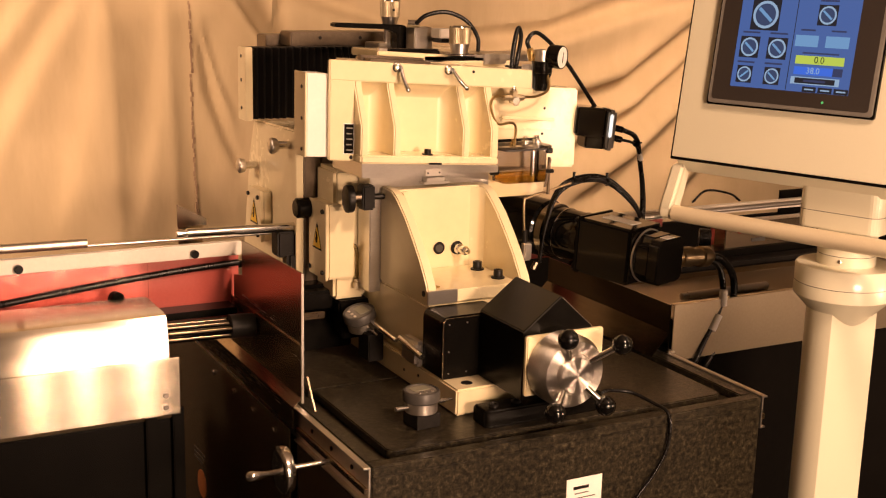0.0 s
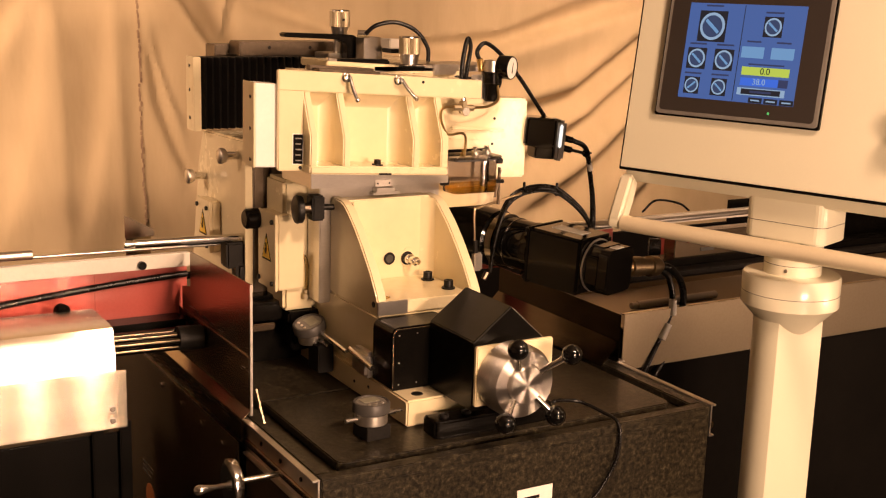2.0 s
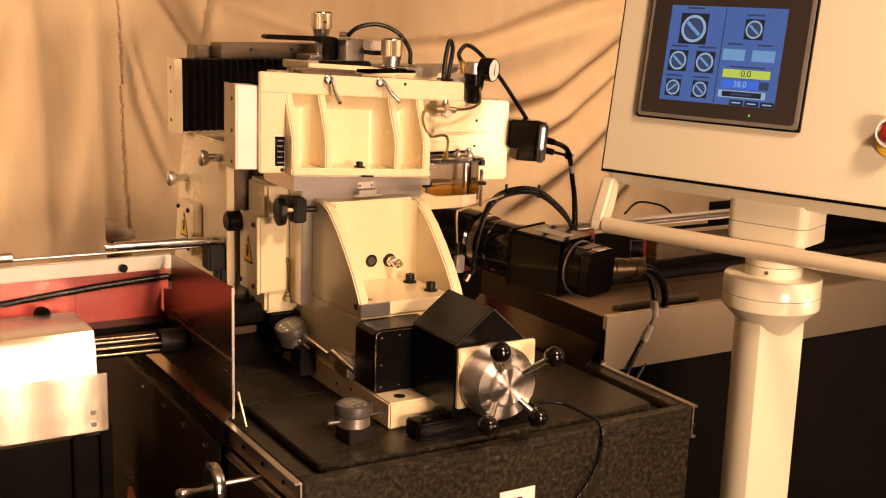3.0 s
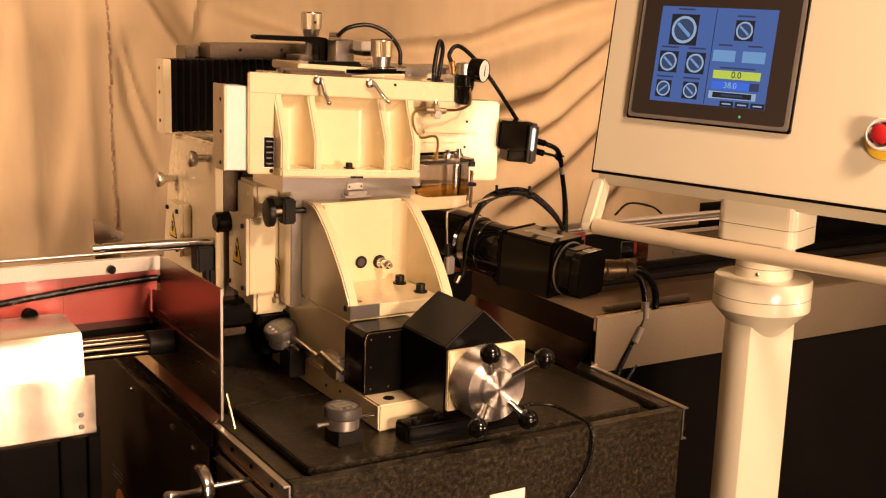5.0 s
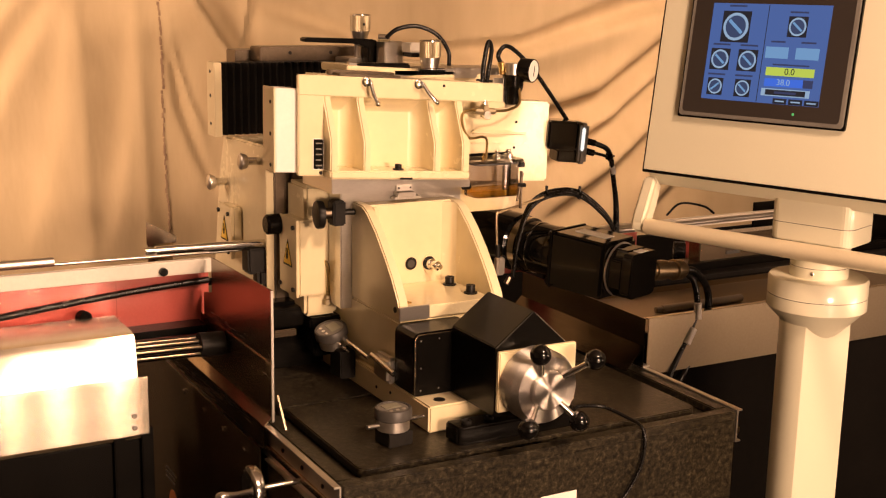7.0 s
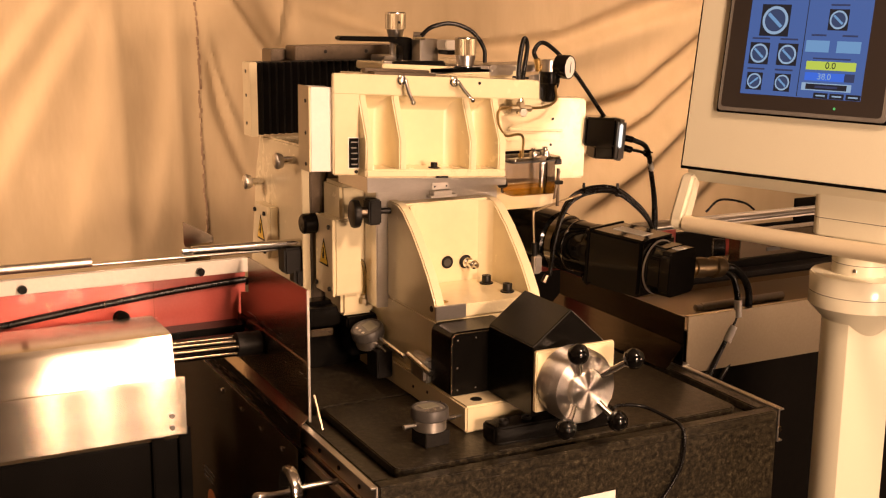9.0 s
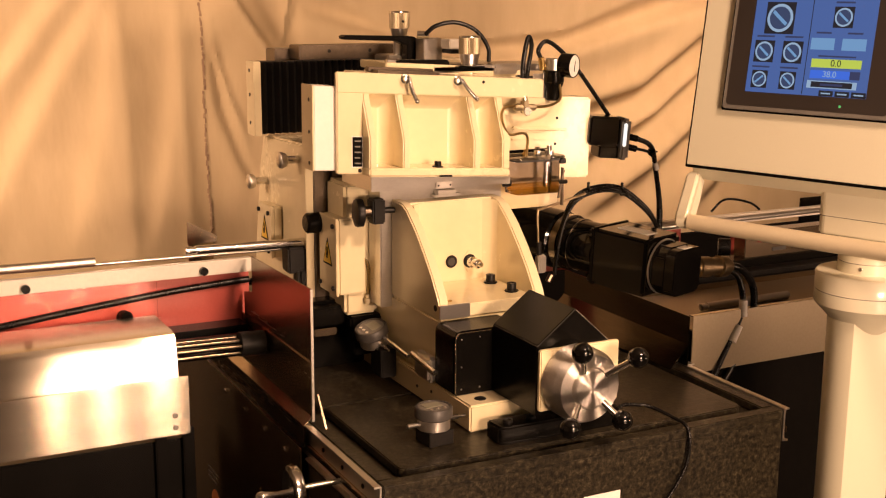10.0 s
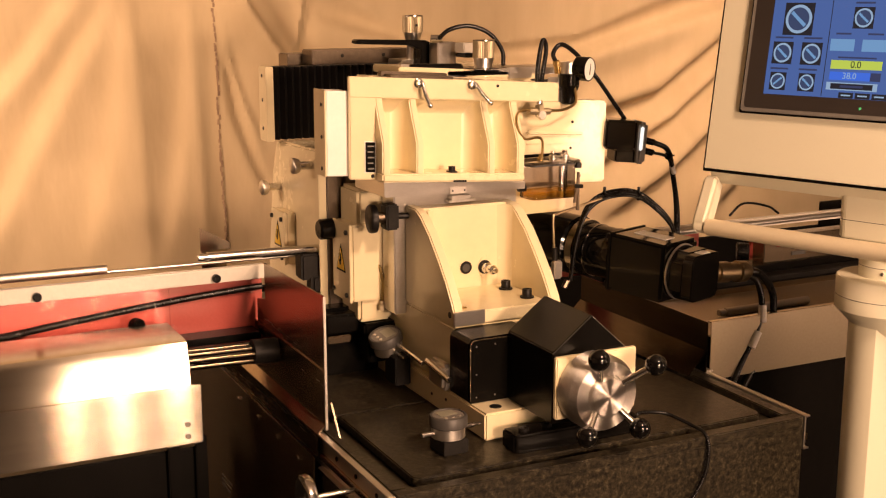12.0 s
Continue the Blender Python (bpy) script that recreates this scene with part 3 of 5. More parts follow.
rod = thing("feed_rod", (-0.1, 0.62, 1.13), "polished steel feed rod with a stepped end", "feed rod")
part("rod", S().lathe((-0.108, 0.62, 1.136), (1, 0, -0.018), [(0, 0.006), (0.002, 0.0078), (0.012, 0.0078), (0.014, 0.006), (0.018, 0.006), (0.020, 0.0088), (0.32, 0.0088), (0.322, 0.007)], 20), CHROME, rod)
part("bracket", S().box(0.085, 0.128, 0.612, 0.650, 1.075, 1.125, 0.004).box(0.102, 0.135, 0.605, 0.640, 1.05, 1.085, 0.006), OXIDE, rod, "blackened steel bracket")
sleeve = thing("guide_tube", (-0.4, 0.66, 1.12), "aluminium guide tube over a thin steel rod", "guide tube")
part("tube", S().cyl((-1.3, 0.66, 1.131), (-0.259, 0.66, 1.123), 0.0085), ALU, sleeve)
part("thin_rod", S().cyl((-0.262, 0.66, 1.118), (0.15, 0.66, 1.114), 0.0028, 10), STEEL, sleeve)
shafts = thing("spline_shafts", (-0.1, 0.52, 0.98), "bundle of polished splined shafts entering the machine", "drive shaft")
for k, (y, z) in enumerate(((0.500, 0.985), (0.512, 0.992), (0.528, 0.994), (0.505, 0.972), (0.540, 0.990))):
    part("shaft", S().cyl((-0.170, y, z), (0.002, y, z - 0.004), 0.0055), GUARD, shafts)
part("bearing", S().cyl((-0.045, 0.515, 0.982), (0.000, 0.515, 0.980), 0.022), OXIDE, shafts)
lone("angle_plate", S().sheet([(0.012, 0.86), (0.0, 0.85), (-0.040, 0.85)], 0.002, "z", 0.95, 1.10).prism([(-0.042, 1.099), (0.018, 1.099), (0.018, 1.112), (-0.042, 1.145)], "y", 0.848, 0.850, 0), SHEET, (0.0, 0.85, 0.95), "dull stainless angle plate behind the rail", "guard plate")

# ---- regulating head: slide, bracket, hand wheel ----
slide = thing("regulating_slide", (0.32, 0.45, 0.90), "cream enamelled slide casting with a curved open bracket", "machine slide")
part("base_plate", S().prism([(0.217, 0.90), (0.217, 0.135), (0.308, 0.135), (0.326, 0.139), (0.340, 0.150), (0.47, 0.150), (0.47, 0.90)], "z", 0.9008, 0.946, 0.003), CREAM, slide)
part("bolt_hole", S().cyl((0.250, 0.162, 0.9445), (0.250, 0.162, 0.9470), 0.010), OXIDE, slide)
for y, z in ((0.225, 0.925), (0.275, 0.928), (0.330, 0.922)):
    part("screw", S().cyl((0.2175, y, z), (0.2155, y, z), 0.003, 10), OXIDE, slide)
part("pedestal", S().box(0.226, 0.445, 0.262, 0.70, 0.946, 1.0545, 0.003), CREAM, slide)
SIDE = [(0.260, 1.056), (0.260, 1.074), (0.268, 1.092), (0.292, 1.126), (0.322, 1.160), (0.356, 1.194), (0.392, 1.222), (0.412, 1.231), (0.455, 1.232), (0.455, 1.056)]
bracket = part("bracket", S().prism(SIDE, "x", 0.225, 0.2435, 0.0025).prism([(y, z - 0.004) for y, z in SIDE], "x", 0.4115, 0.432, 0.0025)
               .box(0.2436, 0.4114, 0.420, 0.455, 1.056, 1.229, 0.002).box(0.2436, 0.4114, 0.264, 0.4199, 1.056, 1.0785, 0.002), CREAM, slide)
for x, sgn in ((0.2436, 1), (0.4114, -1)):
    part("fillet", S().prism([(x, 0.420), (x + sgn * 0.020, 0.420), (x + sgn * 0.008, 0.414), (x + sgn * 0.003, 0.408), (x, 0.398)], "z", 1.0783, 1.226, 0), CREAM, bracket)
part("wear_pad", S().box(0.2245, 0.2815, 0.2575, 0.2635, 1.0575, 1.0815, 0.001), STEEL, bracket, "bare steel corner pad")
part("bore", S().lathe((0.328, 0.4203, 1.1155), (0, -1, 0), [(0, 0.0070), (0.0004, 0.0072), (0.0006, 0.0112), (0.0014, 0.0116), (0.0016, 0.0118)], 24), OXIDE, bracket)
part("bore_plug", S().cyl((0.3285, 0.4200, 1.1150), (0.3285, 0.4186, 1.1150), 0.0078, 20), GREYPL, bracket)
part("boss", S().prism([(0.367 + 0.0135 * math.cos(radians(a)), 1.113 + 0.0205 * math.sin(radians(a))) for a in range(0, 360, 12)], "y", 0.4182, 0.4203, 0.0006), CREAM, bracket)
part("boss_ring", S().cyl((0.365, 0.4182, 1.1135), (0.365, 0.4174, 1.1135), 0.0128, 24), OXIDE, bracket)
part("screw_shaft", S().lathe((0.366, 0.419, 1.1125), (0.12, -1, 0), [(0, 0.010), (0.010, 0.010), (0.011, 0.007), (0.020, 0.007), (0.021, 0.0085), (0.027, 0.0085), (0.028, 0.005), (0.036, 0.005), (0.038, 0.003)], 16), CHROME, bracket)
for y, x in ((0.366, 0.387), (0.295, 0.390)):
    bolt = part("cap_bolt", S().cyl((x, y + 0.012, 1.0787), (x, y + 0.012, 1.0815), 0.0125, 20), OXIDE, bracket)
    part("head", S().lathe((x, y + 0.012, 1.0815), (0, 0, 1), [(0, 0.0085), (0.012, 0.0085), (0.013, 0.0078), (0.013, 0.0045), (0.008, 0.0040)], 18), OXIDE, bolt)
part("dowel", S().cyl((0.258, 0.290, 1.0787), (0.258, 0.290, 1.0810), 0.005, 12), BRASS, bracket)
part("plug", S().cyl((0.2252, 0.276, 1.074), (0.2235, 0.276, 1.074), 0.0055, 14), OXIDE, bracket)
part("swivel_plate", S().box(0.204, 0.452, 0.456, 0.510, 1.034, 1.2545, 0.002), STEEL, slide, "ground steel swivel plate")
part("side_casting", S().box(0.158, 0.2228, 0.512, 0.60, 1.010, 1.256, 0.006), CREAM, slide)
part("rear_casting", S().box(0.2232, 0.445, 0.5105, 0.60, 1.02, 1.2540, 0.003), CREAM, slide)
part("pointer_block", S().box(0.303, 0.357, 0.4360, 0.4555, 1.2325, 1.2370, 0.001).box(0.309, 0.346, 0.4360, 0.4555, 1.2372, 1.2445, 0.001), ALU, slide, "bare steel vernier block")
part("dark_block", S().box(0.060, 0.2155, 0.560, 0.599, 0.9015, 1.030, 0.004).box(0.10, 0.165, 0.530, 0.5598, 0.990, 1.025, 0.004), BLACK, slide)
part("spacer", S().box(0.105, 0.150, 0.535, 0.5597, 0.970, 0.984, 0.002), SHEET, slide)
part("sensor_bracket", S().prism([(0.50, 0.935), (0.50, 0.985), (0.545, 0.985), (0.558, 0.950)], "x", 0.17, 0.2155, 0.003), BLACK, slide)
part("lower_guard", S().box(0.165, 0.232, 0.505, 0.56, 0.985, 1.008, 0.004), BLACK, slide)

clamp = thing("clamp_knob", (0.2, 0.44, 1.215), "black clamping knob on a threaded stud", "clamp knob")
part("stud", S().cyl((0.160, 0.452, 1.215), (0.226, 0.442, 1.215), 0.0052, 14), OXIDE, clamp)
part("block", S().box(0.180, 0.204, 0.432, 0.462, 1.193, 1.238, 0.003), OXIDE, clamp)
part("collar", S().cyl((0.164, 0.449, 1.215), (0.181, 0.447, 1.215), 0.010), DARKSTEEL, clamp)
part("knob", S().lathe((0.168, 0.450, 1.213), (-1, 0.12, 0), [(0, 0.018), (0.002, 0.0245), (0.011, 0.0255), (0.014, 0.024), (0.016, 0.018)], 28), OXIDE, clamp)


def warning_box(x0, x1, y0, y1, z0, z1, label):
    b = thing("switch_box", (x0, y0, z0), label, "junction box", "switch boxes")
    body = part("body", S().box(x0 + 0.001, x1, y0, y1, z0, z1, 0.003), CREAM, b)
    cover = part("cover", S().box(x0 - 0.004, x0 + 0.001, y0 - 0.001, y1 + 0.001, z0 - 0.001, z1 + 0.001, 0.001), CREAM, b)
    for y in (y0 + 0.012, y1 - 0.006):
        for z in (z0 + 0.012, z1 - 0.014):
            part("screw", S().cyl((x0 - 0.004, y, z), (x0 - 0.0085, y, z), 0.0045, 12), OXIDE, cover)
    ym, zm, h = (y0 + y1) / 2, (z0 + z1) / 2 + 0.006, 0.025
    tri = [(ym - 0.022, zm - h), (ym + 0.022, zm - h), (ym, zm + h)]
    sign = part("warning_sign", S().prism(tri, "x", x0 - 0.0048, x0 - 0.0041, 0), BLACK, cover, "yellow and black warning triangle")
    part("face", S().prism([(ym + (y - ym) * 0.80, zm - 0.002 + (z - zm) * 0.78) for y, z in tri], "x", x0 - 0.0054, x0 - 0.0047, 0), YELLOW, sign)
    part("mark", S().prism([(ym - 0.002, zm - 0.013), (ym + 0.003, zm - 0.013), (ym + 0.006, zm - 0.004), (ym + 0.002, zm - 0.004), (ym + 0.002, zm + 0.008), (ym - 0.003, zm + 0.008), (ym - 0.005, zm - 0.004)], "x", x0 - 0.0060, x0 - 0.0053, 0), BLACK, sign)
    return b


warning_box(0.140, 0.194, 0.500, 0.582, 1.053, 1.194, "cream junction box with a yellow warning triangle on its cover")
warning_box(0.099, 0.1195, 0.738, 0.812, 1.08, 1.182, "cream junction box with a warning triangle, partly behind the rail")
oil_tube = thing("oil_tube", (0.2, 0.505, 1.04), "clear oil tube between two brass fittings", "tube")
part("tube", S().tube([(0.186, 0.505, 1.118), (0.197, 0.503, 1.110), (0.201, 0.503, 1.085), (0.200, 0.505, 1.048)], 0.0035), TUBING, oil_tube)
part("fitting", S().cyl((0.178, 0.505, 1.119), (0.190, 0.505, 1.119), 0.005, 8), CHROME, oil_tube)
part("fitting", S().lathe((0.200, 0.506, 1.032), (0, 0, 1), [(0, 0.008), (0.010, 0.008), (0.011, 0.005), (0.017, 0.005)], 8), BRASSY, oil_tube)

# black way cover box, angled cover and hand wheel
cover = thing("way_cover", (0.27, 0.22, 0.95), "black box-shaped way cover with a flat end plate", "way cover")
part("housing", S().prism(rounded(0.2165, 0.345, 0.9475, 1.0545, 0.014, (2, 3)), "y", 0.192, 0.2615, 0.003), BLACK, cover)
face = part("end_plate", S().prism(rounded(0.2170, 0.345, 0.9470, 1.0525, 0.010, (3,)), "y", 0.187, 0.1915, 0.001), BLACK, cover)
for x, z in ((0.228, 1.042), (0.228, 0.995), (0.228, 0.957), (0.262, 1.043), (0.262, 0.957)):
    part("screw", S().cyl((x, 0.187, z), (x, 0.1860, z), 0.0013, 8), STEEL, face)
part("worn_edge", S().tube([(0.2176, 0.1872, 0.950), (0.2176, 0.1872, 0.995), (0.2176, 0.1872, 1.040), (0.2205, 0.1872, 1.0490), (0.2275, 0.1872, 1.0522), (0.262, 0.1872, 1.0522), (0.284, 0.1872, 1.0522)], 0.00045, 6), SHEET, face, "bright worn edge")
hood = thing("gear_cover", (0.34, 0.12, 0.95), "black folded sheet-metal gear cover", "gear cover")
part("cover", S().prism([(0.285, 0.947), (0.285, 1.062), (0.353, 1.114), (0.428, 1.046), (0.428, 0.947)], "y", 0.046, 0.186, 0.0015), BLACK, hood)
part("seam", S().cyl((0.285, 0.0455, 1.0605), (0.353, 0.0455, 1.1125), 0.0008, 6), OXIDE, hood)
for k in range(22):
    part("stitch_mark", S().block(Matrix.Translation((0.356 + 0.0028 * k * 1.15, 0.0452, 1.1105 - 0.0028 * k * 1.04)) @ pose(0, 0, 0, 0, 42, 0), 0.0014, 0.0010, 0.0012, 0), ALU, hood)
part("screw", S().cyl((0.424, 0.135, 1.047), (0.433, 0.135, 1.052), 0.004, 10), OXIDE, hood)

dialw = thing("capstan_wheel", (0.352, 0.04, 0.95), "turned steel capstan wheel with four black ball handles", "hand wheel")
part("mounting_plate", S().box(0.286, 0.432, 0.036, 0.0455, 0.957, 1.056, 0.002), CREAM, dialw, "cream mounting plate")
part("drum", S().lathe((0.346, 0.0358, 1.002), (0, -1, 0), [(0, 0.056), (0.002, 0.0595), (0.034, 0.0595), (0.036, 0.058), (0.044, 0.0555), (0.048, 0.053), (0.0482, 0.034), (0.0445, 0.033)], 56), TURNED, dialw)
hub = part("hub", S().lathe((0.346, -0.0082, 1.002), (0, -1, 0), [(0, 0.031), (0.010, 0.031), (0.012, 0.029), (0.0122, 0.002)], 40), TURNED, dialw)
for ang in (116, 36, 226, 312):
    a = radians(ang)
    d = Vector((math.cos(a) * 0.88, -0.47, math.sin(a) * 0.88)).normalized()
    p = Vector((0.346, -0.012, 1.002)) + Vector((math.cos(a), 0, math.sin(a))) * 0.026
    q = p + d * (0.052 if 0 < ang < 90 else 0.044 if ang < 180 else 0.037)
    part("spoke", S().cyl(p, q, 0.0052, 14), CHROME, dialw)
    part("ball_handle", S().ball(q + d * 0.012, 0.0165, 24), GLOSS, dialw, "black ball handle")

block = thing("stop_bar", (0.35, 0.075, 0.90), "blackened steel stop bar bolted to the granite", "stop bar")
body = part("bar", S().prism([(0.232, 0.068), (0.242, 0.062), (0.455, 0.062), (0.462, 0.072), (0.462, 0.108), (0.232, 0.108)], "z", 0.9005, 0.930, 0.003), BLACK, block)
for x in (0.258, 0.300, 0.442):
    part("bolt", S().lathe((x, 0.085, 0.930), (0, 0, 1), [(0, 0.008), (0.004, 0.008), (0.0045, 0.005), (0.001, 0.004)], 16), OXIDE, body)
part("stud", S().cyl((0.388, 0.078, 0.930), (0.388, 0.078, 0.948), 0.0035, 10), CHROME, body)


def indicator(loc, rot, label, foot):
    """A digital indicator: round case, bezel, window and keys, stem and foot block; local z is the dial's axis."""
    ob = thing("dial_indicator", loc, label, "indicator", "dial indicators", rot)
    ORIGIN[ob.name] = (0, 0, 0)
    case = part("case", S().cyl((0, 0, 0.0), (0, 0, 0.020), 0.0265, 36, 0.001), ALU, ob, "satin chrome case")
    bez = part("bezel", S().lathe((0, 0, 0.018), (0, 0, 1), [(0, 0.0285), (0.002, 0.0305), (0.015, 0.0305), (0.018, 0.0285), (0.0182, 0.0255), (0.0165, 0.025)], 40), GREYPL, ob, "dark grey plastic bezel")
    part("face", S().cyl((0, 0, 0.0340), (0, 0, 0.0350), 0.0248, 32, 0.0003), MIDGREY, bez)
    part("window", S().box(-0.015, 0.015, -0.004, 0.016, 0.0350, 0.0360, 0.0004), DISPLAY, bez)
    for x in (-0.012, 0.0, 0.012):
        part("key", S().cyl((x, -0.014, 0.0348), (x, -0.014, 0.0365), 0.0030, 12), ALU, bez)
    part("stem", S().cyl((0.024, 0, 0.010), (0.046, 0, 0.010), 0.0040, 14), CHROME, ob)
    part("plunger", S().cyl((0.045, 0, 0.010), (0.060, 0, 0.010), 0.0022, 10), CHROME, ob)
    part("dust_cap", S().cyl((-0.026, 0, 0.010), (-0.048, 0, 0.010), 0.0038, 14), STEEL, ob)
    return ob


ind = indicator((0.148, 0.128, 0.924), (0, 0, 5), "digital dial indicator with grey bezel on a black block", 0)
part("foot", S().box(-0.020, 0.024, -0.022, 0.022, -0.0235, 0.0, 0.001), OXIDE, ind)
zax = Vector((-0.30, -0.14, 0.93)).normalized()
xax = Vector((0.06, -1.0, -0.10))
xax = (xax - zax * xax.dot(zax)).normalized()
face = Matrix((xax, zax.cross(xax), zax)).transposed().to_euler()
ind2 = indicator((0.196, 0.466, 0.966), [math.degrees(a) for a in face], "digital dial indicator tilted on a black block beside the slide", 0)
holder = thing("indicator_holder", (0.2, 0.44, 0.91), "black holding block and steel rod beside the slide", "holder")
part("block", S().box(0.186, 0.216, 0.415, 0.463, 0.914, 0.966, 0.002), OXIDE, holder)
part("rod", S().cyl((0.200, 0.430, 0.985), (0.200, 0.330, 0.978), 0.0042, 14), CHROME, holder)
part("rod_end", S().cyl((0.202, 0.318, 0.986), (0.202, 0.232, 0.976), 0.0058, 16), CHROME, holder)
part("bracket", S().box(0.205, 0.2255, 0.262, 0.322, 0.9465, 0.992, 0.006), STEEL, holder)

lone("signal_cable", S().tube([(0.462, 0.080, 0.922), (0.480, 0.082, 0.925), (0.520, 0.072, 0.920), (0.545, 0.035, 0.908), (0.548, 0.004, 0.903), (0.548, -0.007, 0.880), (0.540, -0.010, 0.840), (0.515, -0.010, 0.800), (0.480, -0.010, 0.76), (0.45, -0.010, 0.70)], 0.0032), RUBBER, (0.5, 0.05, 0.9), "thin black cable over the granite's front edge", "cable")

# ---- tilted swivel head ----
TILT = 3.4
PIV = (0.28, 0.45, 1.262)
head = thing("swivel_head", PIV, "cream ribbed swivel head casting, slightly tilted", "machine head", rot=(0, TILT, 0))
LEAN = Matrix(((1, 0, -0.0535, 0.0535 * PIV[2]), (0, 1, 0, 0), (0, 0, 1, 0), (0, 0, 0, 1)))


def hpart(name, shape, mat, parent, label=""):
    """A part of the head: its top and bottom edges tilt, its ends stay upright."""
    bmesh.ops.transform(shape.bm, matrix=LEAN, verts=shape.bm.verts)
    return part(name, shape, mat, parent, label)


hpart("casting", S().box(0.150, 0.423, 0.443, 0.500, 1.282, 1.4525, 0.003), CREAM, head)
hpart("top_band", S().box(0.103, 0.509, 0.408, 0.4180, 1.418, 1.4530, 0.0018, 3).box(0.160, 0.509, 0.4181, 0.4445, 1.418, 1.4528, 0.001), CREAM, head)
hpart("band_fillet", S().prism([(0.443, 1.4185), (0.409, 1.4185), (0.428, 1.414), (0.438, 1.405), (0.443, 1.392)], "x", 0.1662, 0.4039, 0), CREAM, head)
hpart("end_wall", S().box(0.1032, 0.1515, 0.4084, 0.4185, 1.2808, 1.4205, 0.0018, 3), CREAM, head)
hpart("shelf", S().box(0.1492, 0.4235, 0.376, 0.4450, 1.2798, 1.2945, 0.003, 3), CREAM, head)
RIB = [(0.4460, 1.4205), (0.4085, 1.4205), (0.4085, 1.412), (0.3775, 1.345), (0.3775, 1.2925), (0.4460, 1.2925)]
for x in (0.1498, 0.2125, 0.3500, 0.4080):
    hpart("rib", S().prism(RIB, "x", x, x + (0.0135 if x < 0.4 else 0.015), 0.0024, 3), CREAM, head)
for x, sgn in ((0.1633, 1), (0.2260, 1), (0.3635, 1), (0.2125, -1), (0.3500, -1), (0.4080, -1)):
    hpart("fillet", S().prism([(x, 0.443)] + [(x + sgn * 0.020 * (1 - math.sin(radians(a))), 0.443 - 0.030 * (1 - math.cos(radians(a)))) for a in range(0, 91, 15)], "z", 1.2944, 1.4180, 0), CREAM, head)
hpart("plate_border", S().box(0.1295, 0.1496, 0.4072, 0.4086, 1.2922, 1.3458, 0.0003), WHITE, head, "white plate border")
tag = hpart("type_plate", S().box(0.1308, 0.1484, 0.4064, 0.4080, 1.2936, 1.3445, 0.0005), BLACK, head, "black type plate with illegible lines")
for k in range(5):
    hpart("text_bar", S().box(0.1345, 0.1465 - 0.002 * (k % 2), 0.4056, 0.4065, 1.3365 - 0.0095 * k, 1.3388 - 0.0095 * k, 0), MIDGREY, tag)
hpart("grub_screw", S().cyl((0.1445, 0.4086, 1.2868), (0.1445, 0.4066, 1.2868), 0.0034, 10), OXIDE, head)
hpart("cap_bolt", S().lathe((0.289, 0.398, 1.2945), (0, 0, 1), [(0, 0.0100), (0.002, 0.0100), (0.0022, 0.0062), (0.010, 0.0062), (0.010, 0.0035), (0.007, 0.003)], 18), OXIDE, head)
hpart("index_mark", S().box(0.281, 0.306, 0.3745, 0.3759, 1.2798, 1.2835, 0.0004), OXIDE, head)
# end box drawn whiter than the cream casting
ends = hpart("end_box", S().box(0.0660, 0.1076, 0.4190, 0.462, 1.2855, 1.428, 0.0015), WHITE, head, "white end box")
hpart("end_cover", S().box(0.0630, 0.0658, 0.4180, 0.470, 1.2845, 1.4290, 0.0008), CREAM, ends)
for z in (1.404, 1.350, 1.297):
    hpart("screw", S().cyl((0.0630, 0.434, z), (0.0620, 0.434, z), 0.0035, 10), OXIDE, ends)
hpart("side_plate", S().box(0.4237, 0.650, 0.462, 0.520, 1.2650, 1.4192, 0.004), CREAM, head)
hpart("side_ridge", S().box(0.4720, 0.595, 0.4535, 0.4619, 1.353, 1.3625, 0.0035, 3).prism([(0.4238, 1.3625), (0.466, 1.3625), (0.446, 1.4190), (0.4238, 1.4190)], "y", 0.4450, 0.4619, 0.003), CREAM, head)
hpart("lower_ridge", S().box(0.4720, 0.600, 0.4585, 0.4619, 1.3365, 1.3400, 0.0015), CREAM, head)
for x, z in ((0.573, 1.379), (0.570, 1.330), (0.383, 1.4445)):
    hpart("grub_screw", S().cyl((x, 0.4621 if x > 0.45 else 0.4082, z), (x, 0.4605 if x > 0.45 else 0.4065, z), 0.0028, 10), OXIDE, head)
for x, dx, dz in ((0.228, 0.013, 0.038), (0.330, 0.027, 0.031)):
    lever = hpart("clamp_lever", S().lathe((x, 0.4078, 1.4455), (0, -1, 0), [(0, 0.0085), (0.004, 0.0085), (0.005, 0.0065), (0.013, 0.0065), (0.014, 0.004)], 18), CHROME, head, "chromed clamp lever")
    hpart("arm", S().tube([(x + 0.004, 0.398, 1.4470), (x + dx * 0.5, 0.392, 1.447 - dz * 0.5), (x + dx, 0.386, 1.447 - dz)], 0.0040, 10), CHROME, lever)
    hpart("tip", S().ball((x + dx, 0.386, 1.447 - dz), 0.0052, 12), CHROME, lever)
hpart("clamp_bar", S().box(0.175, 0.300, 0.4400, 0.4560, 1.4532, 1.4620, 0.001).box(0.180, 0.298, 0.4120, 0.4399, 1.4532, 1.4580, 0.0008), DARKSTEEL, head, "steel clamp bar")
hpart("top_cover", S().box(0.235, 0.515, 0.500, 0.62, 1.4535, 1.468, 0.002), CREAM, head)
hpart("rear_cover", S().box(0.235, 0.515, 0.5002, 0.60, 1.300, 1.4533, 0.002), CREAM, head)

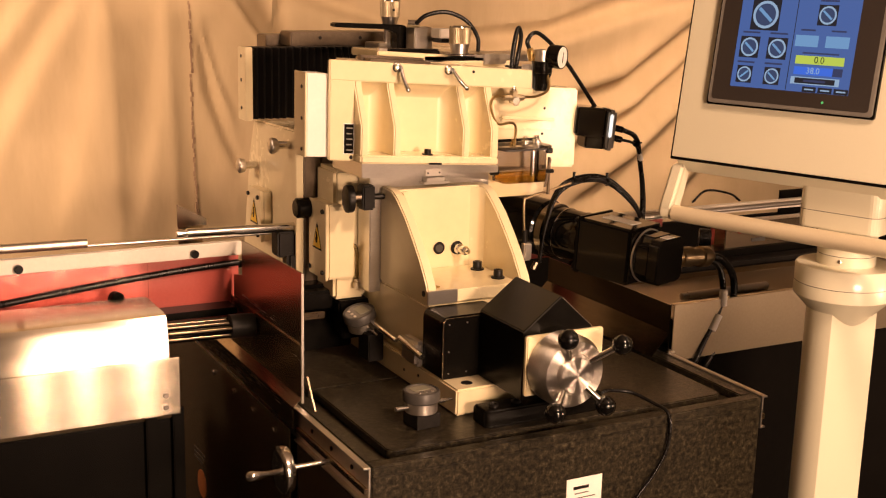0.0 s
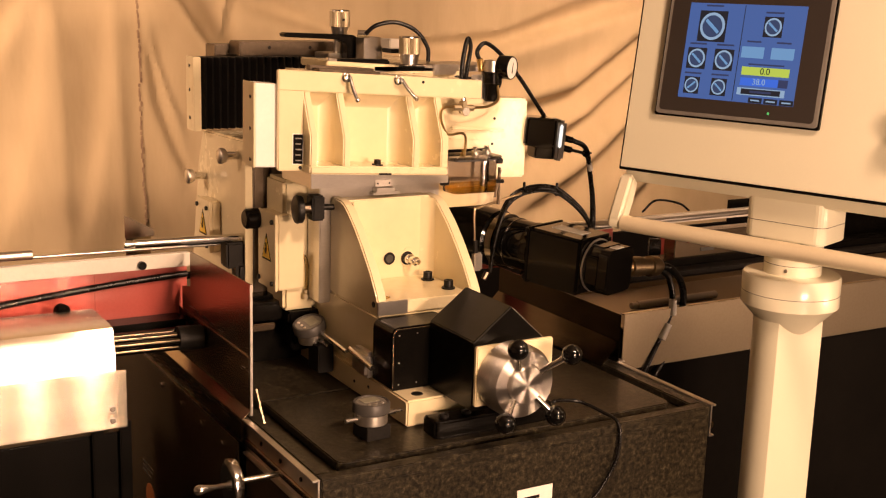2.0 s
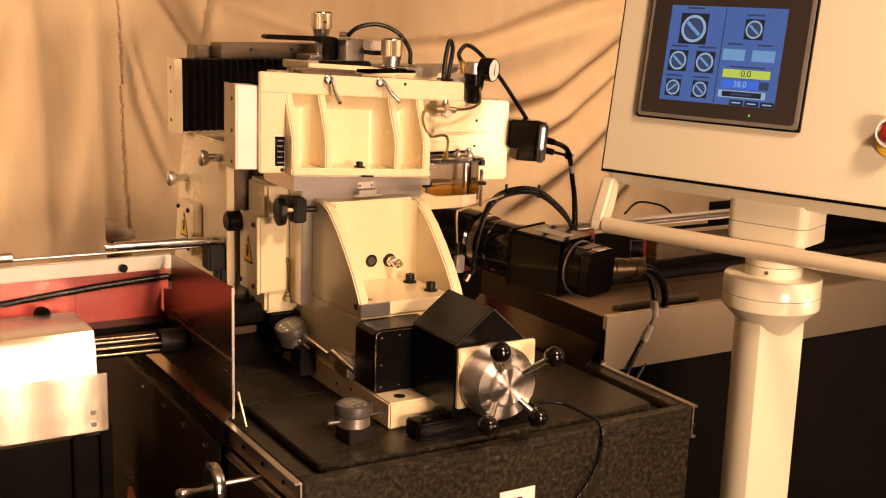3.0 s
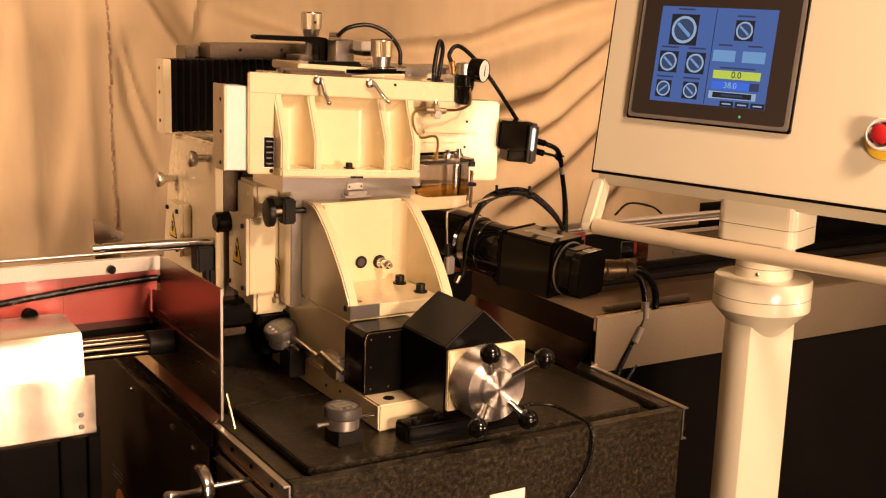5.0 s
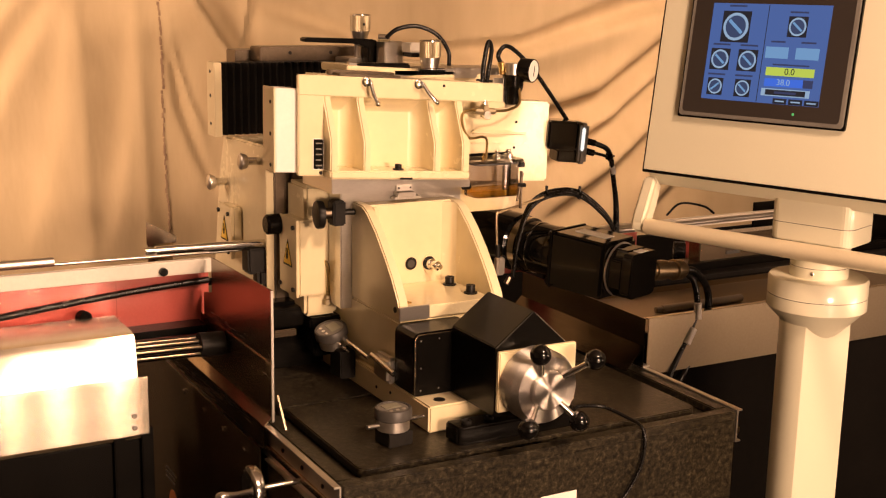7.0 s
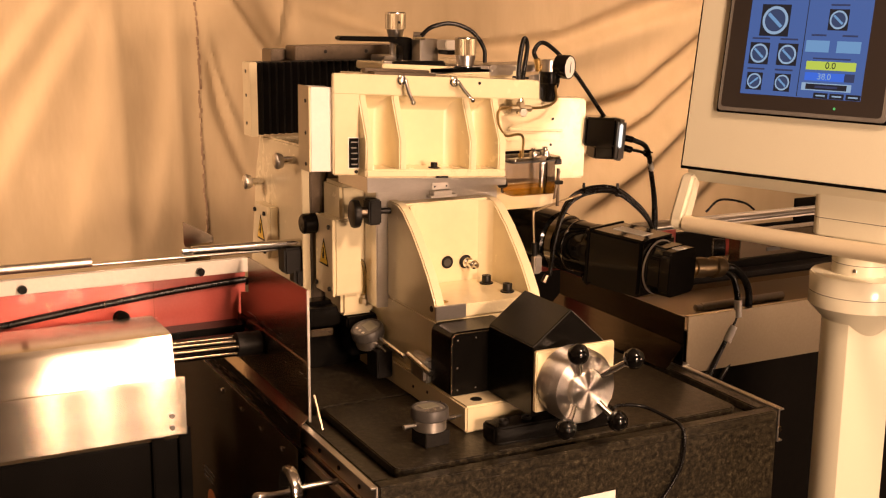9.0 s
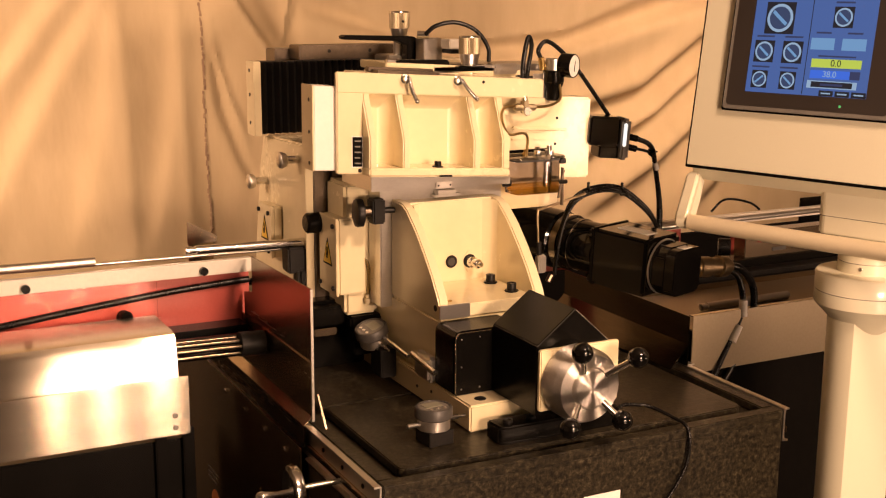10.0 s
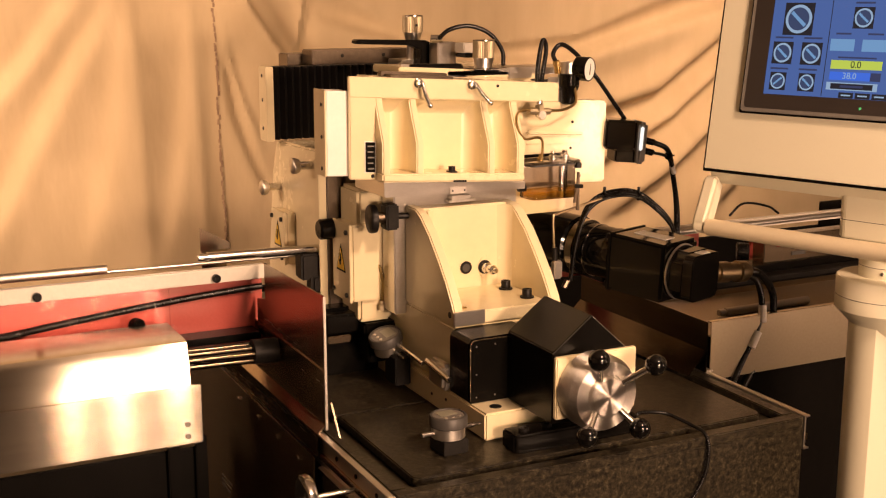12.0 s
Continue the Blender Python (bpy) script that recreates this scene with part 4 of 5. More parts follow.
gauge_plate = thing("graduated_plate", (0.29, 0.45, 1.26), "ground steel graduated swivel plate under the head", "scale plate")
part("plate", S().prism([(0.157, 1.2600), (0.431, 1.2560), (0.431, 1.2690), (0.157, 1.2855)], "y", 0.388, 0.520, 0.001), STEEL, gauge_plate)
part("vernier", S().box(0.279, 0.311, 0.3835, 0.3878, 1.2575, 1.2690, 0.001), ALU, gauge_plate, "bright vernier tab")
for x in (0.2835, 0.3065):
    part("screw", S().cyl((x, 0.3836, 1.2632), (x, 0.3826, 1.2632), 0.0018, 8), OXIDE, gauge_plate)

# dressing slide on top
def knurl(x, y, z, r, h, parent):
    """The ridged grip of an adjusting knob, with a smooth bright cap ring."""
    n = 40
    ring = [((r if k % 2 else r - 0.0008) * math.cos(math.pi * k / n), (r if k % 2 else r - 0.0008) * math.sin(math.pi * k / n)) for k in range(2 * n)]
    grip = part("knob_grip", S().prism([(x + a, y + b) for a, b in ring], "z", z, z + h - 0.003, 0), BRASSY, parent, "knurled nickel-brass knob grip")
    part("knob_cap", S().lathe((x, y, z + h - 0.003), (0, 0, 1), [(0, r), (0.002, r), (0.003, r - 0.0015)], 36), CHROME, grip)


dress = thing("dressing_unit", (0.4, 0.55, 1.46), "black dressing lever unit with a knurled knob", "dressing unit")
part("slide", S().box(0.33, 0.60, 0.50, 0.60, 1.449, 1.462, 0.002), STEEL, dress)
part("arm", S().prism([(0.262, 1.462), (0.262, 1.470), (0.268, 1.474), (0.372, 1.472), (0.372, 1.458)], "y", 0.515, 0.535, 0.003), BLACK, dress)
part("arm_tip", S().cyl((0.248, 0.525, 1.472), (0.266, 0.525, 1.470), 0.0055, 12), STEEL, dress)
part("foot", S().cyl((0.415, 0.52, 1.446), (0.415, 0.52, 1.462), 0.019, 28), CHROME, dress)
part("body", S().box(0.372, 0.44, 0.500, 0.54, 1.450, 1.463, 0.003), BLACK, dress)
part("knob", S().lathe((0.415, 0.52, 1.462), (0, 0, 1), [(0, 0.017), (0.004, 0.016), (0.018, 0.019), (0.020, 0.0185)], 36), STEEL, dress)
knurl(0.415, 0.52, 1.482, 0.0200, 0.033, dress)
part("rear_block", S().box(0.455, 0.505, 0.495, 0.53, 1.444, 1.464, 0.002), STEEL, dress)
part("end_nut", S().cyl((0.505, 0.512, 1.448), (0.528, 0.512, 1.446), 0.009, 6), STEEL, dress)
part("spindle", S().cyl((0.505, 0.505, 1.440), (0.57, 0.480, 1.434), 0.0028, 10), OXIDE, dress)

# ---- rear head with bellows ----
rear = thing("grinding_head", (0.3, 0.85, 0.95), "cream rear wheel head with black bellows on its slide", "machine head")
body = part("body", S().prism([(0.605, 1.035), (0.605, 1.318), (0.845, 1.312), (0.875, 1.24), (0.918, 1.035)], "x", 0.120, 0.46, 0.004), CREAM, rear)
part("front_post", S().box(0.117, 0.132, 0.5995, 0.6049, 1.02, 1.30, 0.001), CREAM, rear)
part("slideway", S().box(0.1325, 0.152, 0.596, 0.6048, 1.00, 1.30, 0.002), DARKSTEEL, rear, "dark steel slideway")
part("way_block", S().box(0.1525, 0.222, 0.6002, 0.6046, 1.00, 1.30, 0.001).cyl((0.185, 0.603, 1.17), (0.185, 0.603, 1.30), 0.020, 24), DARKSTEEL, rear)
part("wheel_cover", S().cyl((0.109, 0.585, 1.175), (0.143, 0.585, 1.175), 0.019, 28, 0.004), BLACK, rear, "black round cover")
zig = []
for k in range(17):
    zig += [(0.100 + 0.0152 * k, 0.800), (0.1076 + 0.0152 * k, 0.789)]
part("bellows", S().prism(zig + [(0.3584, 0.800), (0.3584, 0.834), (0.100, 0.834)], "z", 1.318, 1.459, 0), LEATHER, rear, "black pleated bellows")
cap = part("end_cap", S().box(0.084, 0.0995, 0.788, 0.834, 1.315, 1.460, 0.0015), CREAM, rear)
for z in (1.442, 1.395, 1.340):
    part("screw", S().cyl((0.084, 0.812, z), (0.083, 0.812, z), 0.0038, 10), OXIDE, cap)
top = part("top_plate", S().box(0.198, 0.42, 0.838, 0.90, 1.458, 1.487, 0.002), DARKSTEEL, rear, "dark ground steel plate")
for x in (0.262, 0.352):
    part("screw_hole", S().cyl((x, 0.8382, 1.475), (x, 0.8372, 1.475), 0.0038, 10), OXIDE, top)
part("top_plate", S().box(0.168, 0.30, 0.902, 0.96, 1.440, 1.478, 0.002), DARKSTEEL, rear)
for c, d in (((0.119, 0.638, 1.287), -1), ((0.119, 0.826, 1.221), -1)):
    stem = part("pull_stem", S().cyl(c, (c[0] - 0.026, c[1], c[2]), 0.0075), CHROME, rear)
    part("knob", S().lathe((c[0] - 0.024, c[1], c[2]), (-1, 0, 0), [(0, 0.008), (0.002, 0.0125), (0.010, 0.0155), (0.014, 0.015), (0.017, 0.011)], 24), ALU, stem, "worn round knob")
part("upper_body", S().box(0.34, 0.60, 0.64, 0.96, 1.30, 1.452, 0.004), CREAM, rear)
rdress = thing("dressing_unit", (0.38, 0.74, 1.46), "black dressing lever unit with a tall knurled knob", "dressing unit")
part("lever", S().prism([(0.240, 1.503), (0.236, 1.507), (0.240, 1.512), (0.385, 1.508), (0.400, 1.500), (0.402, 1.455), (0.372, 1.455), (0.372, 1.490), (0.350, 1.499)], "y", 0.700, 0.728, 0.002), BLACK, rdress)
part("knob", S().lathe((0.378, 0.75, 1.46), (0, 0, 1), [(0, 0.012), (0.040, 0.012), (0.050, 0.0155), (0.062, 0.0185)], 36), STEEL, rdress)
knurl(0.378, 0.75, 1.522, 0.0205, 0.034, rdress)
part("grub_screw", S().cyl((0.377, 0.7305, 1.536), (0.377, 0.729, 1.536), 0.0028, 10), OXIDE, rdress)
part("mount", S().box(0.345, 0.41, 0.73, 0.80, 1.4525, 1.470, 0.002), STEEL, rdress)
part("block", S().box(0.385, 0.425, 0.650, 0.69, 1.452, 1.506, 0.002), STEEL, rdress)
part("cap_screw", S().cyl((0.374, 0.660, 1.512), (0.395, 0.650, 1.512), 0.008, 16), CHROME, rdress)
part("sensor", S().box(0.415, 0.445, 0.600, 0.64, 1.487, 1.505, 0.002), IVORY, rdress)
part("sensor_base", S().box(0.418, 0.45, 0.598, 0.64, 1.478, 1.486, 0.001), BLACK, rdress)
lone("signal_cable", S().tube([(0.372, 0.62, 1.514), (0.391, 0.61, 1.531), (0.428, 0.60, 1.537), (0.466, 0.59, 1.522), (0.487, 0.58, 1.491), (0.484, 0.57, 1.464)], 0.0042), RUBBER, (0.43, 0.6, 1.46), "black cable arching over the dressing slide", "cable")
lone("thin_wire", S().tube([(0.44, 0.6, 1.500), (0.462, 0.6, 1.490), (0.458, 0.6, 1.464)], 0.0014), BRASS, (0.44, 0.6, 1.46), "thin yellow wire by the sensor", "cable")

# ---- lubrication: regulator, tubing, oil reservoir ----
reg = thing("pressure_regulator", (0.56, 0.46, 1.40), "black pressure regulator with a round gauge", "regulator")
part("body", S().cyl((0.559, 0.455, 1.430), (0.559, 0.455, 1.452), 0.020, 28), GLOSS, reg)
part("top", S().cyl((0.559, 0.455, 1.452), (0.559, 0.455, 1.474), 0.0155, 24), ALU, reg)
part("knob", S().lathe((0.560, 0.455, 1.430), (0, 0, -1), [(0, 0.019), (0.006, 0.017), (0.010, 0.0145), (0.032, 0.0145), (0.034, 0.012)], 12), BLACK, reg)
gauge = part("gauge", S().lathe((0.572, 0.452, 1.462), (0.48, -0.87, -0.05), [(0, 0.008), (0.004, 0.022), (0.028, 0.0225), (0.030, 0.021), (0.028, 0.0205)], 32), GLOSS, reg)
q = Vector((0.48, -0.87, -0.05)).normalized()
part("dial", S().cyl(Vector((0.572, 0.452, 1.462)) + q * 0.0275, Vector((0.572, 0.452, 1.462)) + q * 0.0288, 0.0200, 28), WHITE, gauge, "white gauge dial")
part("needle", S().tube([Vector((0.572, 0.452, 1.462)) + q * 0.0293 + Vector((0, 0, -0.010)), Vector((0.572, 0.452, 1.462)) + q * 0.0293 + Vector((0.003, 0.002, 0.010))], 0.0009, 6), BLACK, gauge)
part("elbow", S().cyl((0.545, 0.465, 1.458), (0.556, 0.46, 1.458), 0.008, 8).cyl((0.543, 0.467, 1.452), (0.539, 0.469, 1.476), 0.0062, 8), BRASS, reg, "brass elbow")
part("plate", S().box(0.520, 0.560, 0.4635, 0.466, 1.395, 1.446, 0.001), STEEL, reg)
lone("air_hose", S().tube([(0.539, 0.47, 1.474), (0.534, 0.47, 1.490), (0.552, 0.47, 1.505), (0.587, 0.47, 1.484), (0.635, 0.475, 1.439), (0.712, 0.49, 1.356)], 0.0042), RUBBER, (0.55, 0.47, 1.4), "black air hose from the regulator", "hose")
lone("hose_loop", S().tube([(0.471, 0.415, 1.410), (0.471, 0.42, 1.455), (0.477, 0.42, 1.500), (0.483, 0.42, 1.516), (0.490, 0.422, 1.500), (0.486, 0.425, 1.462), (0.475, 0.42, 1.412)], 0.0042), RUBBER, (0.48, 0.42, 1.4), "looped black hose above a tee fitting", "hose")
tee = thing("tee_fitting", (0.473, 0.415, 1.38), "nickelled tee fitting with tubes", "pipe fitting")
part("body", S().cyl((0.472, 0.412, 1.380), (0.472, 0.412, 1.402), 0.0085, 6).cyl((0.450, 0.412, 1.391), (0.494, 0.412, 1.389), 0.0060, 8), BRASSY, tee)
part("neck", S().cyl((0.472, 0.412, 1.402), (0.472, 0.414, 1.424), 0.005, 10), CHROME, tee)
part("nut", S().cyl((0.472, 0.404, 1.384), (0.472, 0.400, 1.384), 0.009, 6).cyl((0.472, 0.412, 1.384), (0.472, 0.403, 1.384), 0.0075, 12), CHROME, tee)
lone("copper_tube", S().tube([(0.455, 0.41, 1.393), (0.422, 0.400, 1.391), (0.414, 0.39, 1.369), (0.426, 0.385, 1.346), (0.457, 0.392, 1.346), (0.472, 0.40, 1.336), (0.474, 0.405, 1.302)], 0.0024, 8), COPPER, (0.44, 0.41, 1.3), "thin bent copper oil tube", "tube")
lone("oil_line", S().tube([(0.490, 0.412, 1.390), (0.528, 0.42, 1.390), (0.559, 0.43, 1.401), (0.563, 0.44, 1.428)], 0.0026, 8), COPPER, (0.53, 0.42, 1.38), "thin dark oil line to the regulator", "tube")

res = thing("oil_reservoir", (0.51, 0.42, 1.225), "smoky clear oil reservoir, a third full of amber oil", "oil reservoir")
part("jar", S().prism(rounded(0.450, 0.545, 0.395, 0.450, 0.012, (0, 1, 2, 3)), "z", 1.231, 1.2950, 0.003), JAR, res)
part("rim", S().tub(rounded(0.4485, 0.5465, 0.3935, 0.4515, 0.012, (0, 1, 2, 3)), rounded(0.4501, 0.5449, 0.3951, 0.4499, 0.012, (0, 1, 2, 3)), 1.2915, 1.2953, 0.0005), GREYPL, res, "dark rim of the jar")
oil = part("oil", S().prism(rounded(0.4526, 0.5424, 0.3976, 0.4474, 0.010, (0, 1, 2, 3)), "z", 1.2340, 1.2450, 0.001), OIL, res, "amber oil")
lid = part("lid", S().prism(rounded(0.443, 0.553, 0.390, 0.455, 0.012, (0, 1, 2, 3)), "z", 1.2955, 1.3005, 0.0015), JAR, res)
part("lid_edge", S().box(0.458, 0.558, 0.451, 0.454, 1.3012, 1.307, 0.001), BLACK, res)
part("latch", S().box(0.540, 0.552, 0.392, 0.400, 1.285, 1.2952, 0.001), BLACK, res)
for x, hgt, r in ((0.474, 0.012, 0.006), (0.500, 0.016, 0.0075), (0.525, 0.017, 0.0085)):
    part("fitting", S().lathe((x, 0.41, 1.3012), (0, 0, 1), [(0, r), (hgt * 0.5, r), (hgt * 0.55, r * 0.5), (hgt, r * 0.6)], 10), BRASS if x < 0.48 else CHROME, lid)
part("float_rod", S().cyl((0.525, 0.42, 1.240), (0.525, 0.42, 1.295), 0.0050, 12), CHROME, res)
part("clip", S().cyl((0.434, 0.42, 1.252), (0.449, 0.42, 1.252), 0.007, 10), OXIDE, res)
part("clip_pin", S().cyl((0.546, 0.42, 1.248), (0.572, 0.42, 1.246), 0.004, 8), OXIDE, res)
part("bracket", S().box(0.566, 0.569, 0.425, 0.432, 1.20, 1.272, 0).prism([(0.556, 1.215), (0.560, 1.215), (0.570, 1.268), (0.566, 1.268)], "y", 0.424, 0.427, 0), DARKSTEEL, res)
part("backing", S().box(0.448, 0.575, 0.4565, 0.4605, 1.195, 1.245, 0.001), CREAM, res)

# ---- sensor box and cables ----
lone("cable_tie", S().cyl((0.790, 0.455, 1.288), (0.794, 0.457, 1.284), 0.0085, 12).box(0.790, 0.806, 0.455, 0.458, 1.284, 1.287, 0), BLACK, (0.79, 0.455, 1.285), "black cable tie by the sensor", "cable tie", "cable ties")
lone("marker_sleeve", S().cyl((0.815, 0.474, 1.262), (0.826, 0.482, 1.246), 0.0052, 12), WHITE, (0.82, 0.478, 1.25), "white marker on the sensor cable", "marker", "cable markers")
sensor = thing("sensor_unit", (0.72, 0.48, 1.27), "black and silver sensor unit with a cable gland", "sensor")
m0 = pose(0.688, 0.470, 1.323, 0, 4, -15)
part("housing", S().block(m0 @ pose(-0.010, 0, 0.010), 0.062, 0.06, 0.056, 0.004), GLOSS, sensor)
part("lower_housing", S().block(m0 @ pose(0.004, -0.003, -0.030), 0.044, 0.05, 0.024, 0.003), GLOSS, sensor)
# grey in place of aluminium puts the shade on this silver frame into its colour
part("front_frame", S().block(m0 @ pose(0.030, -0.01, -0.003), 0.018, 0.062, 0.080, 0.005), MIDGREY, sensor, "silver frame, its shade drawn as grey")
# no lamp: the strip glows to imitate a reflection
part("glint_bar", S().block(m0 @ pose(0.0270, -0.0415, 0.006), 0.0070, 0.005, 0.046, 0.002), STRIP, sensor, "bright strip whose reflected light is drawn as glow")
for z in (0.0, -0.020):
    part("gland", S().cyl(m0 @ Vector((0.046, 0.0, z)), m0 @ Vector((0.068, -0.002, z - 0.004)), 0.0065, 12), BLACK, sensor)
lone("sensor_cable", S().tube([m0 @ Vector((0.066, -0.002, -0.003)), (0.790, 0.455, 1.296), (0.830, 0.49, 1.240), (0.848, 0.50, 1.180), (0.850, 0.50, 1.115), (0.846, 0.50, 1.04)], 0.0052), RUBBER, (0.82, 0.5, 1.0), "thick black sensor cable hanging down", "cable")
lone("sensor_cable", S().tube([m0 @ Vector((0.066, -0.002, -0.023)), (0.795, 0.46, 1.280), (0.838, 0.495, 1.228), (0.857, 0.505, 1.170), (0.860, 0.505, 1.115), (0.858, 0.505, 1.04)], 0.0032), RUBBER, (0.82, 0.5, 1.0), "thin black sensor cable with a white marker", "cable")

# ---- servo motor ----
A0, A1 = Vector((0.594, 0.590, 1.118)), Vector((0.712, 0.233, 1.098))
AX = (A1 - A0).normalized()
motor = thing("servo_motor", (0.64, 0.45, 1.03), "black servo motor with gearbox and round connector", "motor")
turn = AX.to_track_quat("X", "Z").to_matrix().to_4x4()


def along(k, up=0.0, side=0.0):
    return Matrix.Translation(A0 + AX * k) @ turn @ Matrix.Translation((0, side, up))


part("gearbox", S().lathe(A0, AX, [(-0.10, 0.046), (-0.095, 0.058), (0.088, 0.058), (0.092, 0.053), (0.098, 0.053)], 40), GLOSS, motor)
part("clamp_ring", S().lathe(A0, AX, [(0.096, 0.051), (0.097, 0.0550), (0.112, 0.0550), (0.113, 0.051)], 36), CHROME, motor, "polished clamp ring")
part("neck", S().lathe(A0, AX, [(0.113, 0.050), (0.180, 0.050), (0.182, 0.052), (0.196, 0.052)], 40), GLOSS, motor)
part("wire_ring", S().lathe(A0, AX, [(0.136, 0.0495), (0.136, 0.0514), (0.1378, 0.0514), (0.1378, 0.0495)], 40), CHROME, motor, "bright wire ring")
part("body", S().block(along(0.264), 0.124, 0.108, 0.108, 0.006), GLOSS, motor)
for z in (0.040, -0.040):
    part("bolt", S().cyl((along(0.213) @ Vector((0, 0.0535, z)))[:], (along(0.213) @ Vector((0, 0.0575, z)))[:], 0.005, 10), STEEL, motor)
part("rear_housing", S().lathe(A0, AX, [(0.326, 0.046), (0.327, 0.049), (0.334, 0.049), (0.335, 0.046)], 36), BLACK, motor)
part("ring", S().lathe(A0, AX, [(0.3290, 0.0495), (0.3290, 0.0518), (0.3312, 0.0518), (0.3312, 0.0495)], 40), ALU, motor, "bright wire ring")
CAPS = [(0.045, 0.026), (0.036, 0.028), (0.030, 0.036), (0.028, 0.045)]
poly = [(sx * a, sz * b) for sx, sz, pts in ((1, 1, CAPS), (-1, 1, CAPS[::-1]), (-1, -1, CAPS), (1, -1, CAPS[::-1])) for a, b in pts]
s = S().prism(poly, "x", 0.0, 0.028, 0.002)
bmesh.ops.transform(s.bm, matrix=along(0.334), verts=s.bm.verts)
part("encoder_cap", s, GLOSS, motor)
s = S().prism(rounded(-0.043, 0.043, -0.043, 0.043, 0.014, (0, 1, 2, 3)), "x", 0.0, 0.022, 0.003)
bmesh.ops.transform(s.bm, matrix=along(0.360), verts=s.bm.verts)
part("encoder_cover", s, GLOSS, motor)
for up in (0.046, -0.046):
    for sd in (0.046, -0.046):
        part("corner_bolt", S().cyl((along(0.193) @ Vector((0, sd, up)))[:], (along(0.200) @ Vector((0, sd, up)))[:], 0.0065, 12), OXIDE, motor)
part("flange", S().block(along(0.204), 0.012, 0.112, 0.112, 0.004), BLACK, motor)
part("label", S().block(along(0.265, 0.0546), 0.07, 0.03, 0.001, 0), WHITE, motor, "white label on top")
part("label", S().block(along(0.371, 0.0436), 0.016, 0.026, 0.001, 0), WHITE, motor)
K0 = Vector((0.775, 0.300, 1.085))
KD = Vector((1.0, 0.12, -0.10)).normalized()
part("connector", S().lathe(K0, KD, [(0, 0.016), (0.020, 0.016), (0.021, 0.020), (0.050, 0.020), (0.052, 0.017), (0.075, 0.017), (0.077, 0.021), (0.098, 0.020), (0.110, 0.013)], 24), BRONZE, motor, "round metal connector")
KE = K0 + KD * 0.105
lone("motor_cable", S().tube([KE, KE + Vector((0.035, 0.0, -0.010)), (0.952, 0.318, 1.02), (0.950, 0.315, 0.955), (0.922, 0.310, 0.900), (0.876, 0.300, 0.851), (0.826, 0.29, 0.79), (0.80, 0.25, 0.70)], 0.0075), RUBBER, (0.9, 0.3, 0.7), "thick black motor cable hanging from its connector", "cable")
lone("motor_cable", S().tube([KE + Vector((0, 0.004, -0.004)), (0.912, 0.316, 1.045), (0.915, 0.305, 0.985), (0.880, 0.300, 0.920), (0.835, 0.290, 0.850), (0.80, 0.27, 0.79), (0.78, 0.24, 0.70)], 0.0062), RUBBER, (0.88, 0.3, 0.7), "black motor cable with white marker sleeves", "cable")
for a, b in (((0.914, 0.302, 1.005), (0.914, 0.300, 0.972)), ((0.903, 0.298, 0.955), (0.886, 0.296, 0.925))):
    lone("marker_sleeve", S().cyl(a, b, 0.0082, 14), WHITE, b, "white cable marker sleeve", "marker", "cable markers")
for k, off in enumerate((0.0, 0.012, -0.010)):
    pts = [(0.569, 0.45, 1.065), (0.579, 0.45, 1.133), (0.602, 0.45, 1.193), (0.641, 0.45, 1.217), (0.701, 0.45, 1.219), (0.751, 0.45, 1.195), (0.804, 0.45, 1.142), (0.83, 0.46, 1.06)]
    lone("signal_cable", S().tube([(x + off * 0.6, y + off, z + off * (0.3 if k else 0)) for x, y, z in pts], 0.0042 - 0.0006 * k), RUBBER, (0.7, 0.45, 1.06), "black cable tied into an arching bundle", "cable", "bundle over the motor")
for x, z in ((0.641, 1.222), (0.720, 1.216)):
    lone("cable_tie", S().lathe((x - 0.002, 0.45, z - 0.005), (1, 0, 0.1), [(0, 0.008), (0.004, 0.008)], 12).box(x - 0.002, x + 0.002, 0.448, 0.452, z, z + 0.014, 0), BLACK, (x, 0.45, z), "black cable tie round the bundle", "cable tie", "cable ties")
lone("steel_pipe", S().tube([(0.525, 0.44, 1.075), (0.525, 0.44, 1.122), (0.522, 0.44, 1.185), (0.530, 0.44, 1.193), (0.563, 0.44, 1.201), (0.628, 0.44, 1.216)], 0.0026, 8), BRONZE, (0.53, 0.44, 1.07), "thin bent oil pipe", "pipe")
vent = thing("oil_fitting", (0.53, 0.43, 1.05), "steel oil fitting with a brass nut at the bracket", "pipe fitting")
part("body", S().box(0.522, 0.540, 0.432, 0.448, 1.070, 1.105, 0.003), ALU, vent)
part("neck", S().cyl((0.527, 0.44, 1.105), (0.526, 0.44, 1.130), 0.0055, 10), OXIDE, vent)
part("nut", S().cyl((0.548, 0.44, 1.050), (0.556, 0.44, 1.064), 0.006, 8), DARKSTEEL, vent)

